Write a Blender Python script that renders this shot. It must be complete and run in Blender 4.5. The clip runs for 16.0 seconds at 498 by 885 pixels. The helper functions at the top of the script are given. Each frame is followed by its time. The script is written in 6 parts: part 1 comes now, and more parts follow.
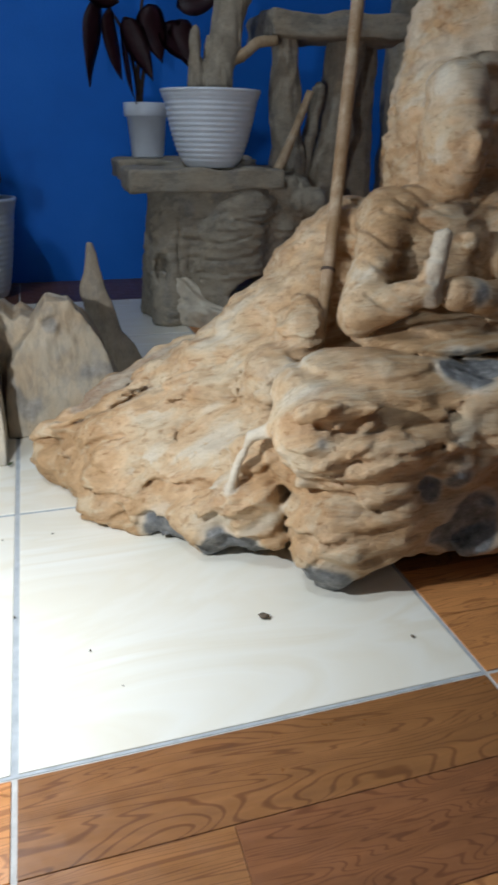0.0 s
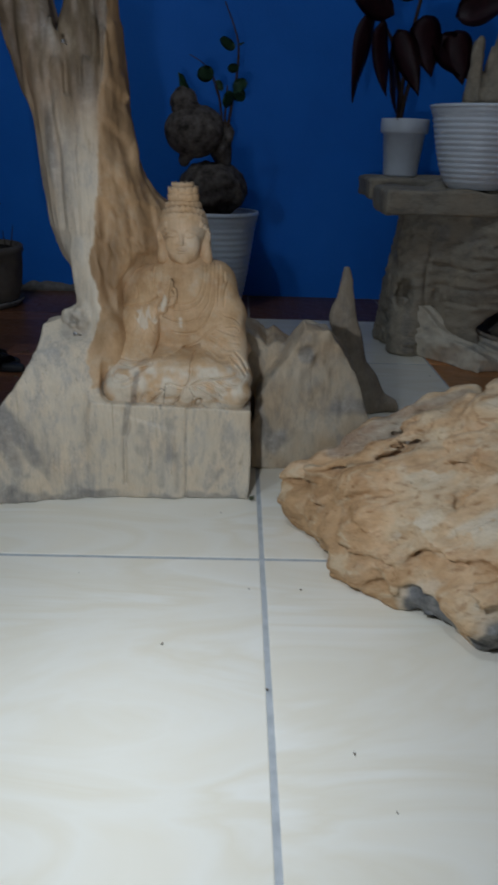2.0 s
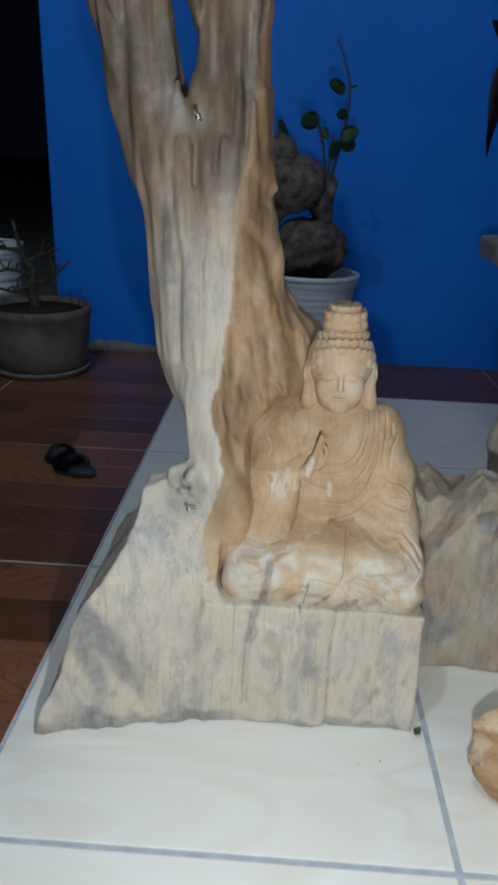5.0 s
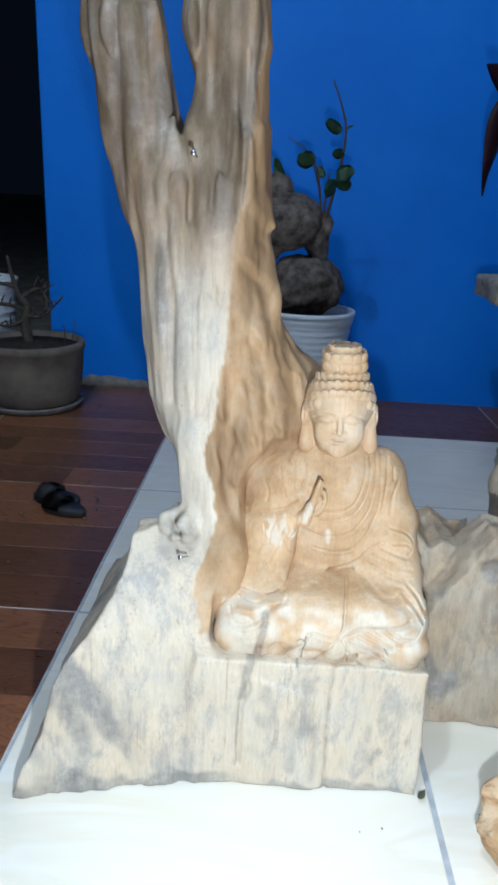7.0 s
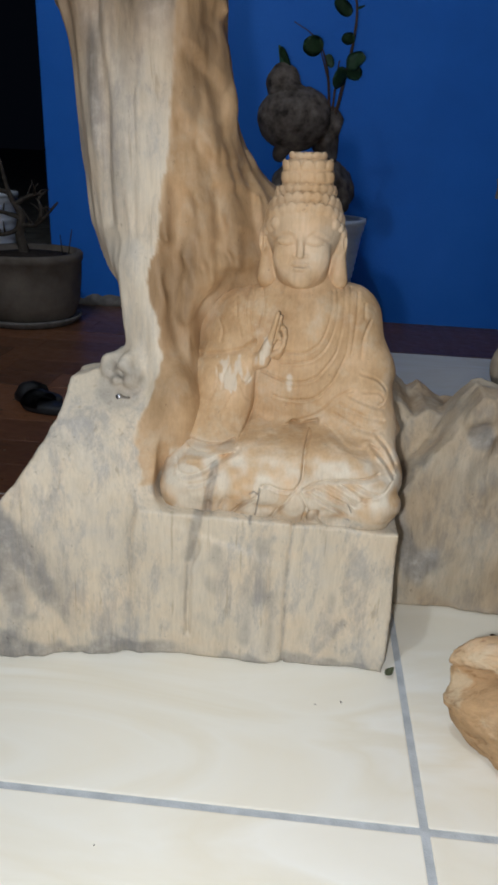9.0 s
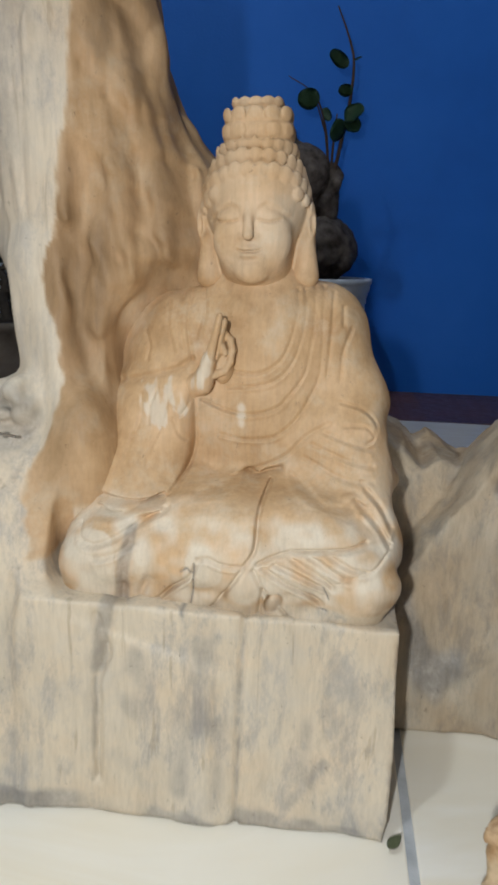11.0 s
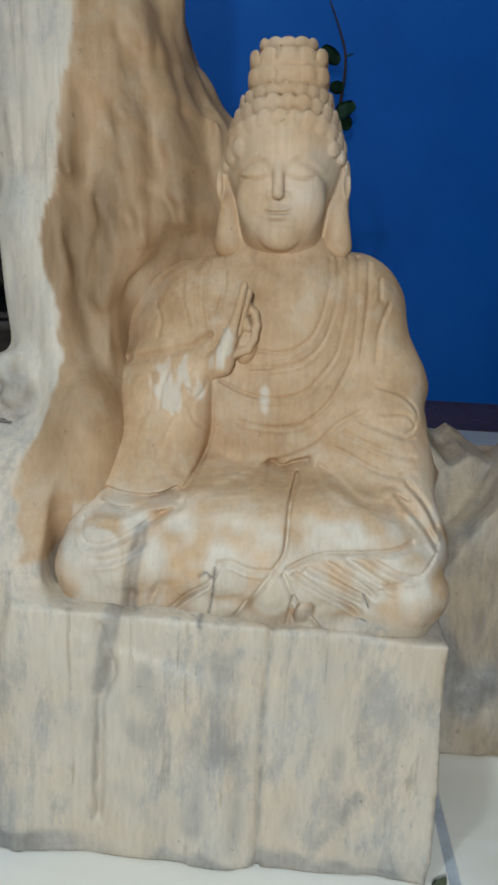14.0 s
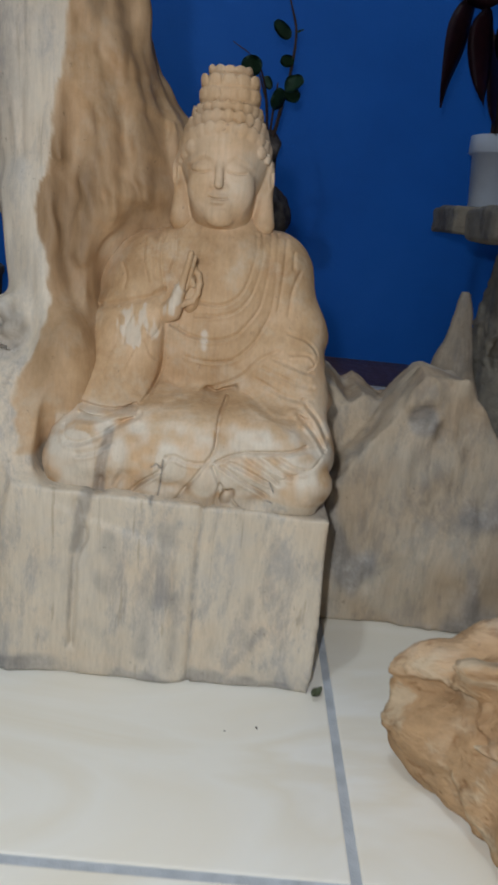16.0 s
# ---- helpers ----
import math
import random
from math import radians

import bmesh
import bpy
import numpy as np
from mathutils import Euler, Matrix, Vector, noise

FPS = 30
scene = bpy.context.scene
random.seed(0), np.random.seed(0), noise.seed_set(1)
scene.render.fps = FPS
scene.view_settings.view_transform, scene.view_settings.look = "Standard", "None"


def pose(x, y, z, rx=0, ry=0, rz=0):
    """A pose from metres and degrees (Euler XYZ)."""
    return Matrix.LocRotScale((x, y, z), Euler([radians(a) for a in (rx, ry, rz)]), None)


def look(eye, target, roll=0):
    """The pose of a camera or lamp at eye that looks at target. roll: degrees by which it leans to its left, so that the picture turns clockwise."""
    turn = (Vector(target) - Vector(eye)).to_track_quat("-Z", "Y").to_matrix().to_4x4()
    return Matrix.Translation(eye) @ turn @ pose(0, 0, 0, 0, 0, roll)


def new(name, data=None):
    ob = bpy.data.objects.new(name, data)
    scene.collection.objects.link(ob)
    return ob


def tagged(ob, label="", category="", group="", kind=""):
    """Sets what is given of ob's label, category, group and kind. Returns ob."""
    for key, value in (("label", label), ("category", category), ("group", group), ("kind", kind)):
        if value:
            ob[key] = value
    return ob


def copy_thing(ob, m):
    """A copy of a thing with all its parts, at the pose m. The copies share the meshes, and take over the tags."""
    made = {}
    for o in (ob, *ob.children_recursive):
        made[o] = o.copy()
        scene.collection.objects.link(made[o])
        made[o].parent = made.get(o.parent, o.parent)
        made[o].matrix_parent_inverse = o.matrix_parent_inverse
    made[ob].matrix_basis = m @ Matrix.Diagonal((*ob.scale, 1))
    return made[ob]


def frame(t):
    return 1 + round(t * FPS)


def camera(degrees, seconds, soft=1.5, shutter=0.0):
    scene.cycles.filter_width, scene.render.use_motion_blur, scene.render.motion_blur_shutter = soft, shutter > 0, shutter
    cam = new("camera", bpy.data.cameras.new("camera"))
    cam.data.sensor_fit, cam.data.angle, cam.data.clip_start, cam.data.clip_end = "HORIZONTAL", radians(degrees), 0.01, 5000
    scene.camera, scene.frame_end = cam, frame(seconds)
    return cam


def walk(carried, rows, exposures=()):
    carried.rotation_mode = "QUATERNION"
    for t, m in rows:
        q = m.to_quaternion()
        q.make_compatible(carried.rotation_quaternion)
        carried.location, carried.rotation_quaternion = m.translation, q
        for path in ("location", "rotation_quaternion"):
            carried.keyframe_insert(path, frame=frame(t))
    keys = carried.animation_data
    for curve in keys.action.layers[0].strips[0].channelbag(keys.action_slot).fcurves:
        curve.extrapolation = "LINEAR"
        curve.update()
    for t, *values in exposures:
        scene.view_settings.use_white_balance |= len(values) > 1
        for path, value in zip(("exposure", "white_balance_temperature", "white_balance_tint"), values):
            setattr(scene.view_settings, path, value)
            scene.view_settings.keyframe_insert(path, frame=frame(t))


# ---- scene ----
cam = camera(39.7, 16.0, soft=3.0, shutter=0.4)
PATH = [
    (0, (0.0536, -0.795, 0.4324), (0.5926, 0.952, -0.3785), 0.98),
    (0.5, (0.0329, -0.7676, 0.4262), (0.4236, 1.0101, -0.4028), 0.54),
    (1, (0.0145, -0.7389, 0.4252), (0.2563, 1.0672, -0.3991), 0.70),
    (1.5, (-0.0073, -0.7149, 0.4335), (0.1246, 1.1131, -0.3672), 0.80),
    (2, (-0.0372, -0.6787, 0.4408), (0.0102, 1.1558, -0.3543), 1.93),
    (2.5, (-0.0702, -0.609, 0.4435), (-0.1206, 1.2328, -0.3345), 2.29),
    (3, (-0.0757, -0.5192, 0.4362), (-0.2124, 1.3155, -0.3483), 2.79),
    (3.5, (-0.0788, -0.4767, 0.4484), (-0.2124, 1.3526, -0.349), 3.32),
    (4, (-0.104, -0.4433, 0.4764), (-0.264, 1.3853, -0.3177), 2.17),
    (4.5, (-0.1381, -0.4118, 0.4989), (-0.2491, 1.4207, -0.2947), 2.65),
    (5, (-0.1642, -0.3809, 0.5081), (-0.2351, 1.4705, -0.2451), 2.38),
    (5.2, (-0.1695, -0.37, 0.5094), (-0.1959, 1.4948, -0.2131), 3.46),
    (7.3, (-0.165, -0.3527, 0.5062), (-0.229, 1.5334, -0.156), 2.84),
    (7.5, (-0.1546, -0.3603, 0.4853), (-0.2308, 1.5193, -0.1939), 3.71),
    (8, (-0.1315, -0.3404, 0.4491), (-0.2149, 1.5031, -0.3221), 3.10),
    (8.2, (-0.1239, -0.3373, 0.4356), (-0.2115, 1.5052, -0.3373), 2.77),
    (10.3, (-0.0741, -0.2382, 0.3366), (-0.3028, 1.6311, -0.3369), 3.05),
    (10.5, (-0.0702, -0.2195, 0.328), (-0.279, 1.6676, -0.3006), 2.05),
    (11, (-0.0605, -0.1739, 0.3137), (-0.2755, 1.7429, -0.2148), 1.60),
    (11.5, (-0.0693, -0.1267, 0.3016), (-0.303, 1.7971, -0.1928), 2.87),
    (12, (-0.0867, -0.1031, 0.3028), (-0.3031, 1.8293, -0.1653), 3.63),
    (12.5, (-0.0875, -0.1003, 0.2958), (-0.2566, 1.8357, -0.1767), 2.85),
    (13, (-0.0935, -0.1071, 0.2931), (-0.2557, 1.8312, -0.1725), 2.00),
    (13.5, (-0.0917, -0.12, 0.281), (-0.2537, 1.8117, -0.2114), 1.93),
    (14, (-0.0915, -0.1351, 0.289), (-0.2271, 1.7982, -0.2046), 2.55),
    (14.5, (-0.0926, -0.1483, 0.2882), (-0.2044, 1.7863, -0.2067), 2.87),
    (15, (-0.0921, -0.1712, 0.2891), (-0.169, 1.7643, -0.2091), 4.06),
    (15.5, (-0.0844, -0.2057, 0.2936), (-0.1227, 1.7154, -0.2614), 4.96),
    (16, (-0.0787, -0.2553, 0.3006), (-0.0489, 1.653, -0.2973), 5.87),
]
EXPOSURES = [(0, 0.26, 5850, 9), (0.5, -0.08, 5800, 9), (1, -0.34, 5700, 9), (1.5, -0.72, 5700, 9), (2, -0.78, 5700, 9), (2.5, -0.66, 5750, 10), (3, -0.54, 5750, 10), (3.5, -0.42, 5750, 10), (4, -0.32, 5700, 11), (4.5, -0.16, 5650, 11), (5, 0.02, 5550, 8), (7.3, 0.94, 5340, 7), (7.5, 0.82, 5390, 7), (8, 0.36, 5690, 12), (10.5, 0.06, 6240, 12), (11, 0.24, 6250, 11), (11.5, 0.26, 5750, 8), (12, 0.24, 5600, 6), (12.5, 0.12, 5550, 6), (14.5, 0.06, 5600, 6), (15.5, -0.02, 5800, 9), (16, -0.2, 5900, 12)]
walk(cam, [(t, look(eye, target, roll)) for t, eye, target, roll in PATH], EXPOSURES)

# ---- light ----
def lamp(name, kind, place, watts, radius, colour):
    data = bpy.data.lights.new(name, kind)
    data.energy, data.shadow_soft_size, data.color = watts, radius, colour
    ob = new(name, data)
    ob.location = place
    return ob


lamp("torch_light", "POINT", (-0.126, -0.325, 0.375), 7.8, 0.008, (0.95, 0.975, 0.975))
lamp("porch_light", "POINT", (-0.70, -0.33, 2.32), 28.0, 0.05, (0.86, 0.95, 1.0))
night = bpy.data.worlds.new("night")
night.use_nodes = True
night.node_tree.nodes["Background"].inputs[0].default_value = (0.05, 0.07, 0.12, 1)
night.node_tree.nodes["Background"].inputs[1].default_value = 0.02
scene.world = night

# ---- materials ----
def material(name, rough=0.6, metal=0.0, spec=0.5):
    m = bpy.data.materials.new(name)
    m.use_nodes = True
    t = m.node_tree
    b = t.nodes["Principled BSDF"]
    b.inputs["Roughness"].default_value, b.inputs["Metallic"].default_value = rough, metal
    b.inputs["Specular IOR Level"].default_value = spec
    return m, t, b


def put(t, kind, **values):
    n = t.nodes.new(kind)
    for key, v in values.items():
        n.inputs[key.replace("_", " ")].default_value = v
    return n


def coords(t, scale, source="Object"):
    c, mp = t.nodes.new("ShaderNodeTexCoord"), t.nodes.new("ShaderNodeMapping")
    mp.inputs["Scale"].default_value = scale
    t.links.new(c.outputs[source], mp.inputs[0])
    return mp.outputs[0]


def grain(t, vector, scale, detail=6.0, rough=0.6, warp=0.0):
    n = put(t, "ShaderNodeTexNoise", Scale=scale, Detail=detail, Roughness=rough, Distortion=warp)
    t.links.new(vector, n.inputs["Vector"])
    return n.outputs[0]


def ramp(t, value, stops):
    r = t.nodes.new("ShaderNodeValToRGB")
    e = r.color_ramp.elements
    while len(e) < len(stops):
        e.new(0.5)
    for el, (at, c) in zip(e, stops):
        el.position, el.color = at, (*c, 1) if len(c) == 3 else c
    t.links.new(value, r.inputs[0])
    return r.outputs[0]


def blend(t, how, fac, a, b):
    n = t.nodes.new("ShaderNodeMix")
    n.data_type, n.blend_type = "RGBA", how
    for v, i in ((fac, 0), (a, 6), (b, 7)):
        if isinstance(v, (int, float)):
            n.inputs[i].default_value = v
        elif isinstance(v, tuple):
            n.inputs[i].default_value = (*v, 1)
        else:
            t.links.new(v, n.inputs[i])
    return n.outputs[2]


def attr(t, name):
    a = t.nodes.new("ShaderNodeAttribute")
    a.attribute_name = name
    return a.outputs["Fac"]


def bump(t, b, height, depth, strength=1.0):
    n = put(t, "ShaderNodeBump", Strength=strength, Distance=depth)
    t.links.new(height, n.inputs["Height"])
    t.links.new(n.outputs[0], b.inputs["Normal"])


def grey(v):
    return (v, v, v)


def sculpture_wood(name, tan, dark_tan, pale, stain, long_axis=2, rough=0.62, relief=0.35, aged_dim=(0.40, 0.28, 0.155), deep=0.0014, flaky=0.0):
    """Carved tan wood that turns pale and weathered where the attribute 'weather' says so, with stains and fibres."""
    m, t, b = material(name, rough, 0, 0.3)

    def along(across, length):
        s = [across] * 3
        s[long_axis] = length
        return coords(t, s)
    g = grain(t, along(85.0, 22.0), 1.0, 9, 0.68, 0.4)
    st = grain(t, along(48.0, 17.0), 1.0, 9, 0.76, 0.25)
    wash = grain(t, along(38.0, 13.0), 1.0, 10, 0.78, 0.2)
    hair = grain(t, along(150.0, 3.5), 1.0, 3, 0.5, 0.3)
    fibre = grain(t, along(420.0, 45.0), 1.0, 4, 0.6)
    blot = grain(t, coords(t, (15.0, 15.0, 15.0)), 1.0, 8, 0.68)
    rub = grain(t, coords(t, (38.0, 38.0, 38.0)), 1.0, 7, 0.7)
    speck = grain(t, coords(t, (210.0, 210.0, 150.0)), 1.0, 5, 0.7)
    light = tuple(min(1, c * 1.10 + 0.05) for c in tan)
    carved_c = ramp(t, blot, [(0.32, dark_tan), (0.46, tan), (0.60, light), (0.74, (0.57, 0.46, 0.32))])
    carved_c = blend(t, "MIX", ramp(t, rub, [(0.50, grey(0.0)), (0.66, grey(0.55))]), carved_c, (0.57, 0.465, 0.325))
    half = tuple(0.6 * a + 0.4 * c for a, c in zip(pale, stain))
    grey_wood = ramp(t, st, [(0.27, half), (0.42, pale), (0.62, tuple(c * 1.08 for c in pale)), (0.76, half)])
    grey_wood = blend(t, "MIX", ramp(t, wash, [(0.49, grey(0.0)), (0.57, grey(0.45)), (0.70, grey(0.80))]), grey_wood, stain)
    warm = ramp(t, blot, [(0.33, (0.86, 0.88, 0.91)), (0.48, (0.97, 0.95, 0.90)), (0.66, (1.03, 0.94, 0.82))])
    grey_wood = blend(t, "MULTIPLY", 0.9, grey_wood, warm)
    grey_wood = blend(t, "MULTIPLY", 0.40, grey_wood, ramp(t, hair, [(0.30, (0.52, 0.47, 0.40)), (0.36, grey(1.0))]))
    c = blend(t, "MIX", attr(t, "weather"), carved_c, grey_wood)
    c = blend(t, "MIX", attr(t, "brown"), c, ramp(t, st, [(0.30, tuple(0.68 * a for a in aged_dim)), (0.52, aged_dim), (0.72, tuple(1.2 * a for a in aged_dim))]))
    if flaky:
        # split fibres that rise along the piece
        rot = coords(t, (9.0, 34.0, 40.0))
        rot.node.inputs["Rotation"].default_value = (0, radians(28), radians(12))
        fl = grain(t, rot, 1.0, 7, 0.62, 0.8)
        fine_rot = coords(t, (26.0, 120.0, 150.0))
        fine_rot.node.inputs["Rotation"].default_value = (0, radians(30), radians(12))
        fl2 = grain(t, fine_rot, 1.0, 5, 0.6, 0.5)
        c = blend(t, "MIX", ramp(t, fl, [(0.36, grey(flaky)), (0.47, grey(0.0))]), c, aged_dim)
        c = blend(t, "MIX", ramp(t, fl, [(0.53, grey(0.0)), (0.62, grey(flaky))]), c, (0.60, 0.49, 0.33))
        c = blend(t, "MULTIPLY", 0.7, c, ramp(t, fl2, [(0.32, (0.55, 0.42, 0.30)), (0.44, grey(1.0)), (0.7, grey(1.08))]))
    c = blend(t, "MIX", attr(t, "cream"), c, ramp(t, rub, [(0.35, (0.60, 0.52, 0.40)), (0.6, (0.68, 0.61, 0.485))]))
    c = blend(t, "MIX", attr(t, "knot_dark"), c, ramp(t, grain(t, coords(t, (60, 60, 60)), 1.0, 8, 0.7), [(0.3, (0.09, 0.09, 0.092)), (0.52, (0.22, 0.217, 0.21)), (0.72, (0.46, 0.44, 0.41))]))
    # dark streaks on the limbs, with the dimmer light up there painted in
    c = blend(t, "MIX", attr(t, "bark_shade"), c, ramp(t, st, [(0.30, (0.075, 0.052, 0.030)), (0.52, (0.155, 0.112, 0.066)), (0.72, (0.27, 0.21, 0.135))]))
    c = blend(t, "MULTIPLY", 0.42, c, ramp(t, g, [(0.28, grey(0.74)), (0.46, grey(1.0)), (0.7, grey(1.05))]))
    c = blend(t, "MULTIPLY", 0.4, c, ramp(t, fibre, [(0.3, grey(0.78)), (0.6, grey(1.06))]))
    c = blend(t, "MULTIPLY", 0.6, c, ramp(t, speck, [(0.29, grey(0.40)), (0.35, grey(1.0))]))
    t.links.new(c, b.inputs["Base Color"])
    t.links.new(ramp(t, g, [(0.3, grey(rough + 0.15)), (0.7, grey(rough - 0.12))]), b.inputs["Roughness"])
    h = blend(t, "ADD", 0.8, blend(t, "ADD", 0.5, rub, st), g)
    h = blend(t, "ADD", 0.25, h, fibre)
    if flaky:
        h = blend(t, "ADD", 1.0, blend(t, "ADD", 0.6, h, fl2), blend(t, "MULTIPLY", 1.0, fl, (2.0, 2.0, 2.0)))
    bump(t, b, h, deep, relief)
    return m


M_BUDDHA = sculpture_wood("carved_tan_wood", (0.505, 0.328, 0.168), (0.39, 0.228, 0.102), (0.59, 0.515, 0.405), (0.30, 0.292, 0.290), aged_dim=(0.285, 0.178, 0.088))
M_ROOT = sculpture_wood("root_wood", (0.52, 0.335, 0.175), (0.40, 0.225, 0.105), (0.58, 0.46, 0.31), (0.47, 0.34, 0.21), 0, 0.62, 0.8, (0.45, 0.275, 0.13), 0.0036, 0.55)
M_DRIFT = sculpture_wood("driftwood", (0.40, 0.28, 0.16), (0.26, 0.16, 0.08), (0.46, 0.375, 0.27), (0.21, 0.20, 0.19), 2, 0.7, 0.7, (0.33, 0.24, 0.14), 0.0026)
M_GREYWOOD = sculpture_wood("grey_driftwood", (0.32, 0.265, 0.19), (0.19, 0.145, 0.10), (0.37, 0.33, 0.265), (0.15, 0.14, 0.125), 0, 0.75, 0.8, (0.24, 0.17, 0.11), 0.004)


def plain(name, colour, rough, var=0.12, scale=18.0, depth=0.0006, spec=0.5):
    m, t, b = material(name, rough, 0, spec)
    n = grain(t, coords(t, (1, 1, 1)), scale, 6)
    lo, hi = tuple(c * (1 - var) for c in colour), tuple(min(1, c * (1 + var)) for c in colour)
    t.links.new(ramp(t, n, [(0.3, lo), (0.7, hi)]), b.inputs["Base Color"])
    f = grain(t, coords(t, (1, 1, 1)), scale * 9, 4)
    t.links.new(ramp(t, f, [(0.3, grey(max(0.05, rough - 0.08))), (0.7, grey(min(1, rough + 0.1)))]), b.inputs["Roughness"])
    bump(t, b, f, depth, 0.6)
    return m


def wall_paint():
    m, t, b = material("blue_wall_paint", 0.62, 0, 0.35)
    big, fine = grain(t, coords(t, (1, 1, 1)), 3.5, 6), grain(t, coords(t, (1, 1, 1)), 160, 4)
    c = ramp(t, big, [(0.3, (0.015, 0.158, 0.66)), (0.5, (0.018, 0.178, 0.72)), (0.72, (0.025, 0.195, 0.76))])
    t.links.new(c, b.inputs["Base Color"])
    h = blend(t, "ADD", 0.5, fine, grain(t, coords(t, (1, 1, 1)), 22, 3))
    bump(t, b, h, 0.0015, 0.5)
    return m


def tile_glaze():
    m, t, b = material("cream_tile", 0.3, 0, 0.5)
    v = coords(t, (1, 1, 1))
    w = put(t, "ShaderNodeTexNoise", Scale=3.0, Detail=5.0, Roughness=0.5, Distortion=1.0)
    t.links.new(coords(t, (1.0, 2.8, 1.0)), w.inputs["Vector"])
    info = t.nodes.new("ShaderNodeObjectInfo")
    c = ramp(t, w.outputs[0], [(0.3, (0.775, 0.705, 0.555)), (0.43, (0.81, 0.765, 0.65)), (0.50, (0.765, 0.700, 0.555)), (0.57, (0.83, 0.790, 0.685)), (0.75, (0.785, 0.725, 0.59))])
    c = blend(t, "MIX", 0.06, c, info.outputs["Color"])
    t.links.new(c, b.inputs["Base Color"])
    f = grain(t, v, 5, 4)
    t.links.new(ramp(t, f, [(0.3, grey(0.27)), (0.7, grey(0.34))]), b.inputs["Roughness"])
    bump(t, b, blend(t, "MIX", 0.7, grain(t, v, 9, 3), w.outputs[0]), 0.0030, 0.35)
    return m


def wood_tile(name, shade):
    m, t, b = material(name, 0.3, 0, 0.5)
    info = t.nodes.new("ShaderNodeObjectInfo")
    c = t.nodes.new("ShaderNodeTexCoord")
    mp = t.nodes.new("ShaderNodeMapping")
    mp.inputs["Scale"].default_value = (3.0, 17.0, 12.0)
    shift = t.nodes.new("ShaderNodeCombineXYZ")
    mul = t.nodes.new("ShaderNodeMath")
    mul.operation = "MULTIPLY"
    mul.inputs[1].default_value = 40.0
    t.links.new(info.outputs["Random"], mul.inputs[0])
    for i in (0, 1, 2):
        t.links.new(mul.outputs[0], shift.inputs[i])
    t.links.new(c.outputs["Object"], mp.inputs["Vector"])
    t.links.new(shift.outputs[0], mp.inputs["Location"])
    n = put(t, "ShaderNodeTexNoise", Scale=0.55, Detail=3.0, Roughness=0.5, Distortion=1.2)
    t.links.new(mp.outputs[0], n.inputs["Vector"])
    rings = t.nodes.new("ShaderNodeMath")
    rings.operation = "SINE"
    k = t.nodes.new("ShaderNodeMath")
    k.operation = "MULTIPLY"
    k.inputs[1].default_value = 270.0
    t.links.new(n.outputs[0], k.inputs[0])
    t.links.new(k.outputs[0], rings.inputs[0])
    line = ramp(t, rings.outputs[0], [(0.0, (0.54, 0.235, 0.075)), (0.40, (0.56, 0.25, 0.082)), (0.72, (0.48, 0.20, 0.062)), (0.97, (0.34, 0.135, 0.043))])
    tone = ramp(t, info.outputs["Random"], [(0.0, grey(0.50)), (0.25, grey(0.88)), (0.6, grey(1.05)), (1.0, grey(1.28))])
    fine = ramp(t, grain(t, mp.outputs[0], 6.0, 5), [(0.3, grey(0.78)), (0.7, grey(1.1))])
    col = blend(t, "MULTIPLY", 1.0, blend(t, "MULTIPLY", 1.0, blend(t, "MULTIPLY", 1.0, line, tone), fine), shade)
    t.links.new(col, b.inputs["Base Color"])
    f = grain(t, coords(t, (1, 1, 1)), 40, 5)
    t.links.new(ramp(t, f, [(0.3, grey(0.26)), (0.7, grey(0.45))]), b.inputs["Roughness"])
    bump(t, b, f, 0.0005, 0.4)
    return m


# one wood print at several strengths; the dark boards are multiplied down
M_WALL, M_TILE, M_WOODTILE, M_DARKBOARD = wall_paint(), tile_glaze(), wood_tile("wood_look_tile", (1.0, 1.0, 1.0)), wood_tile("dark_wood_look_tile", (0.34, 0.32, 0.44))
M_BROWNTILE = wood_tile("brown_wood_look_tile", (0.58, 0.53, 0.60))
M_GROUT = plain("grey_grout", (0.43, 0.445, 0.45), 0.85, 0.2, 60, 0.001, 0.2)
M_DARKGROUT = plain("pale_grout", (0.55, 0.53, 0.49), 0.85, 0.2, 60, 0.001, 0.2)
M_CEIL = plain("white_ceiling", (0.72, 0.72, 0.70), 0.8, 0.05, 4)
M_FARWALL = plain("pale_wall_paint", (0.30, 0.34, 0.40), 0.75, 0.06, 4)
M_POT = plain("white_plastic", (0.73, 0.77, 0.83), 0.33, 0.05, 30, 0.0003)
M_SOIL = plain("dark_soil", (0.045, 0.034, 0.026), 0.95, 0.5, 90, 0.006, 0.1)
M_TUBER = plain("rough_grey_tuber", (0.14, 0.115, 0.098), 0.85, 0.75, 42, 0.006, 0.2)
M_CLAY = plain("grey_brown_clay", (0.15, 0.125, 0.10), 0.8, 0.35, 14, 0.002, 0.2)
M_LEAF = plain("green_leaf", (0.045, 0.11, 0.045), 0.45, 0.35, 40, 0.0008)
M_DRYLEAF = plain("dry_leaf", (0.17, 0.19, 0.10), 0.7, 0.4, 120, 0.0008)
M_MAROON = plain("maroon_leaf", (0.045, 0.012, 0.016), 0.42, 0.4, 30, 0.0008)
M_STEM = plain("brown_stem", (0.075, 0.045, 0.03), 0.7, 0.3, 60, 0.001)
M_BARK = plain("dark_bark", (0.075, 0.062, 0.05), 0.9, 0.4, 60, 0.004, 0.1)
M_POLE = sculpture_wood("pole_wood", (0.27, 0.17, 0.085), (0.21, 0.125, 0.06), (0.30, 0.20, 0.11), (0.3, 0.18, 0.09), 2, 0.5)
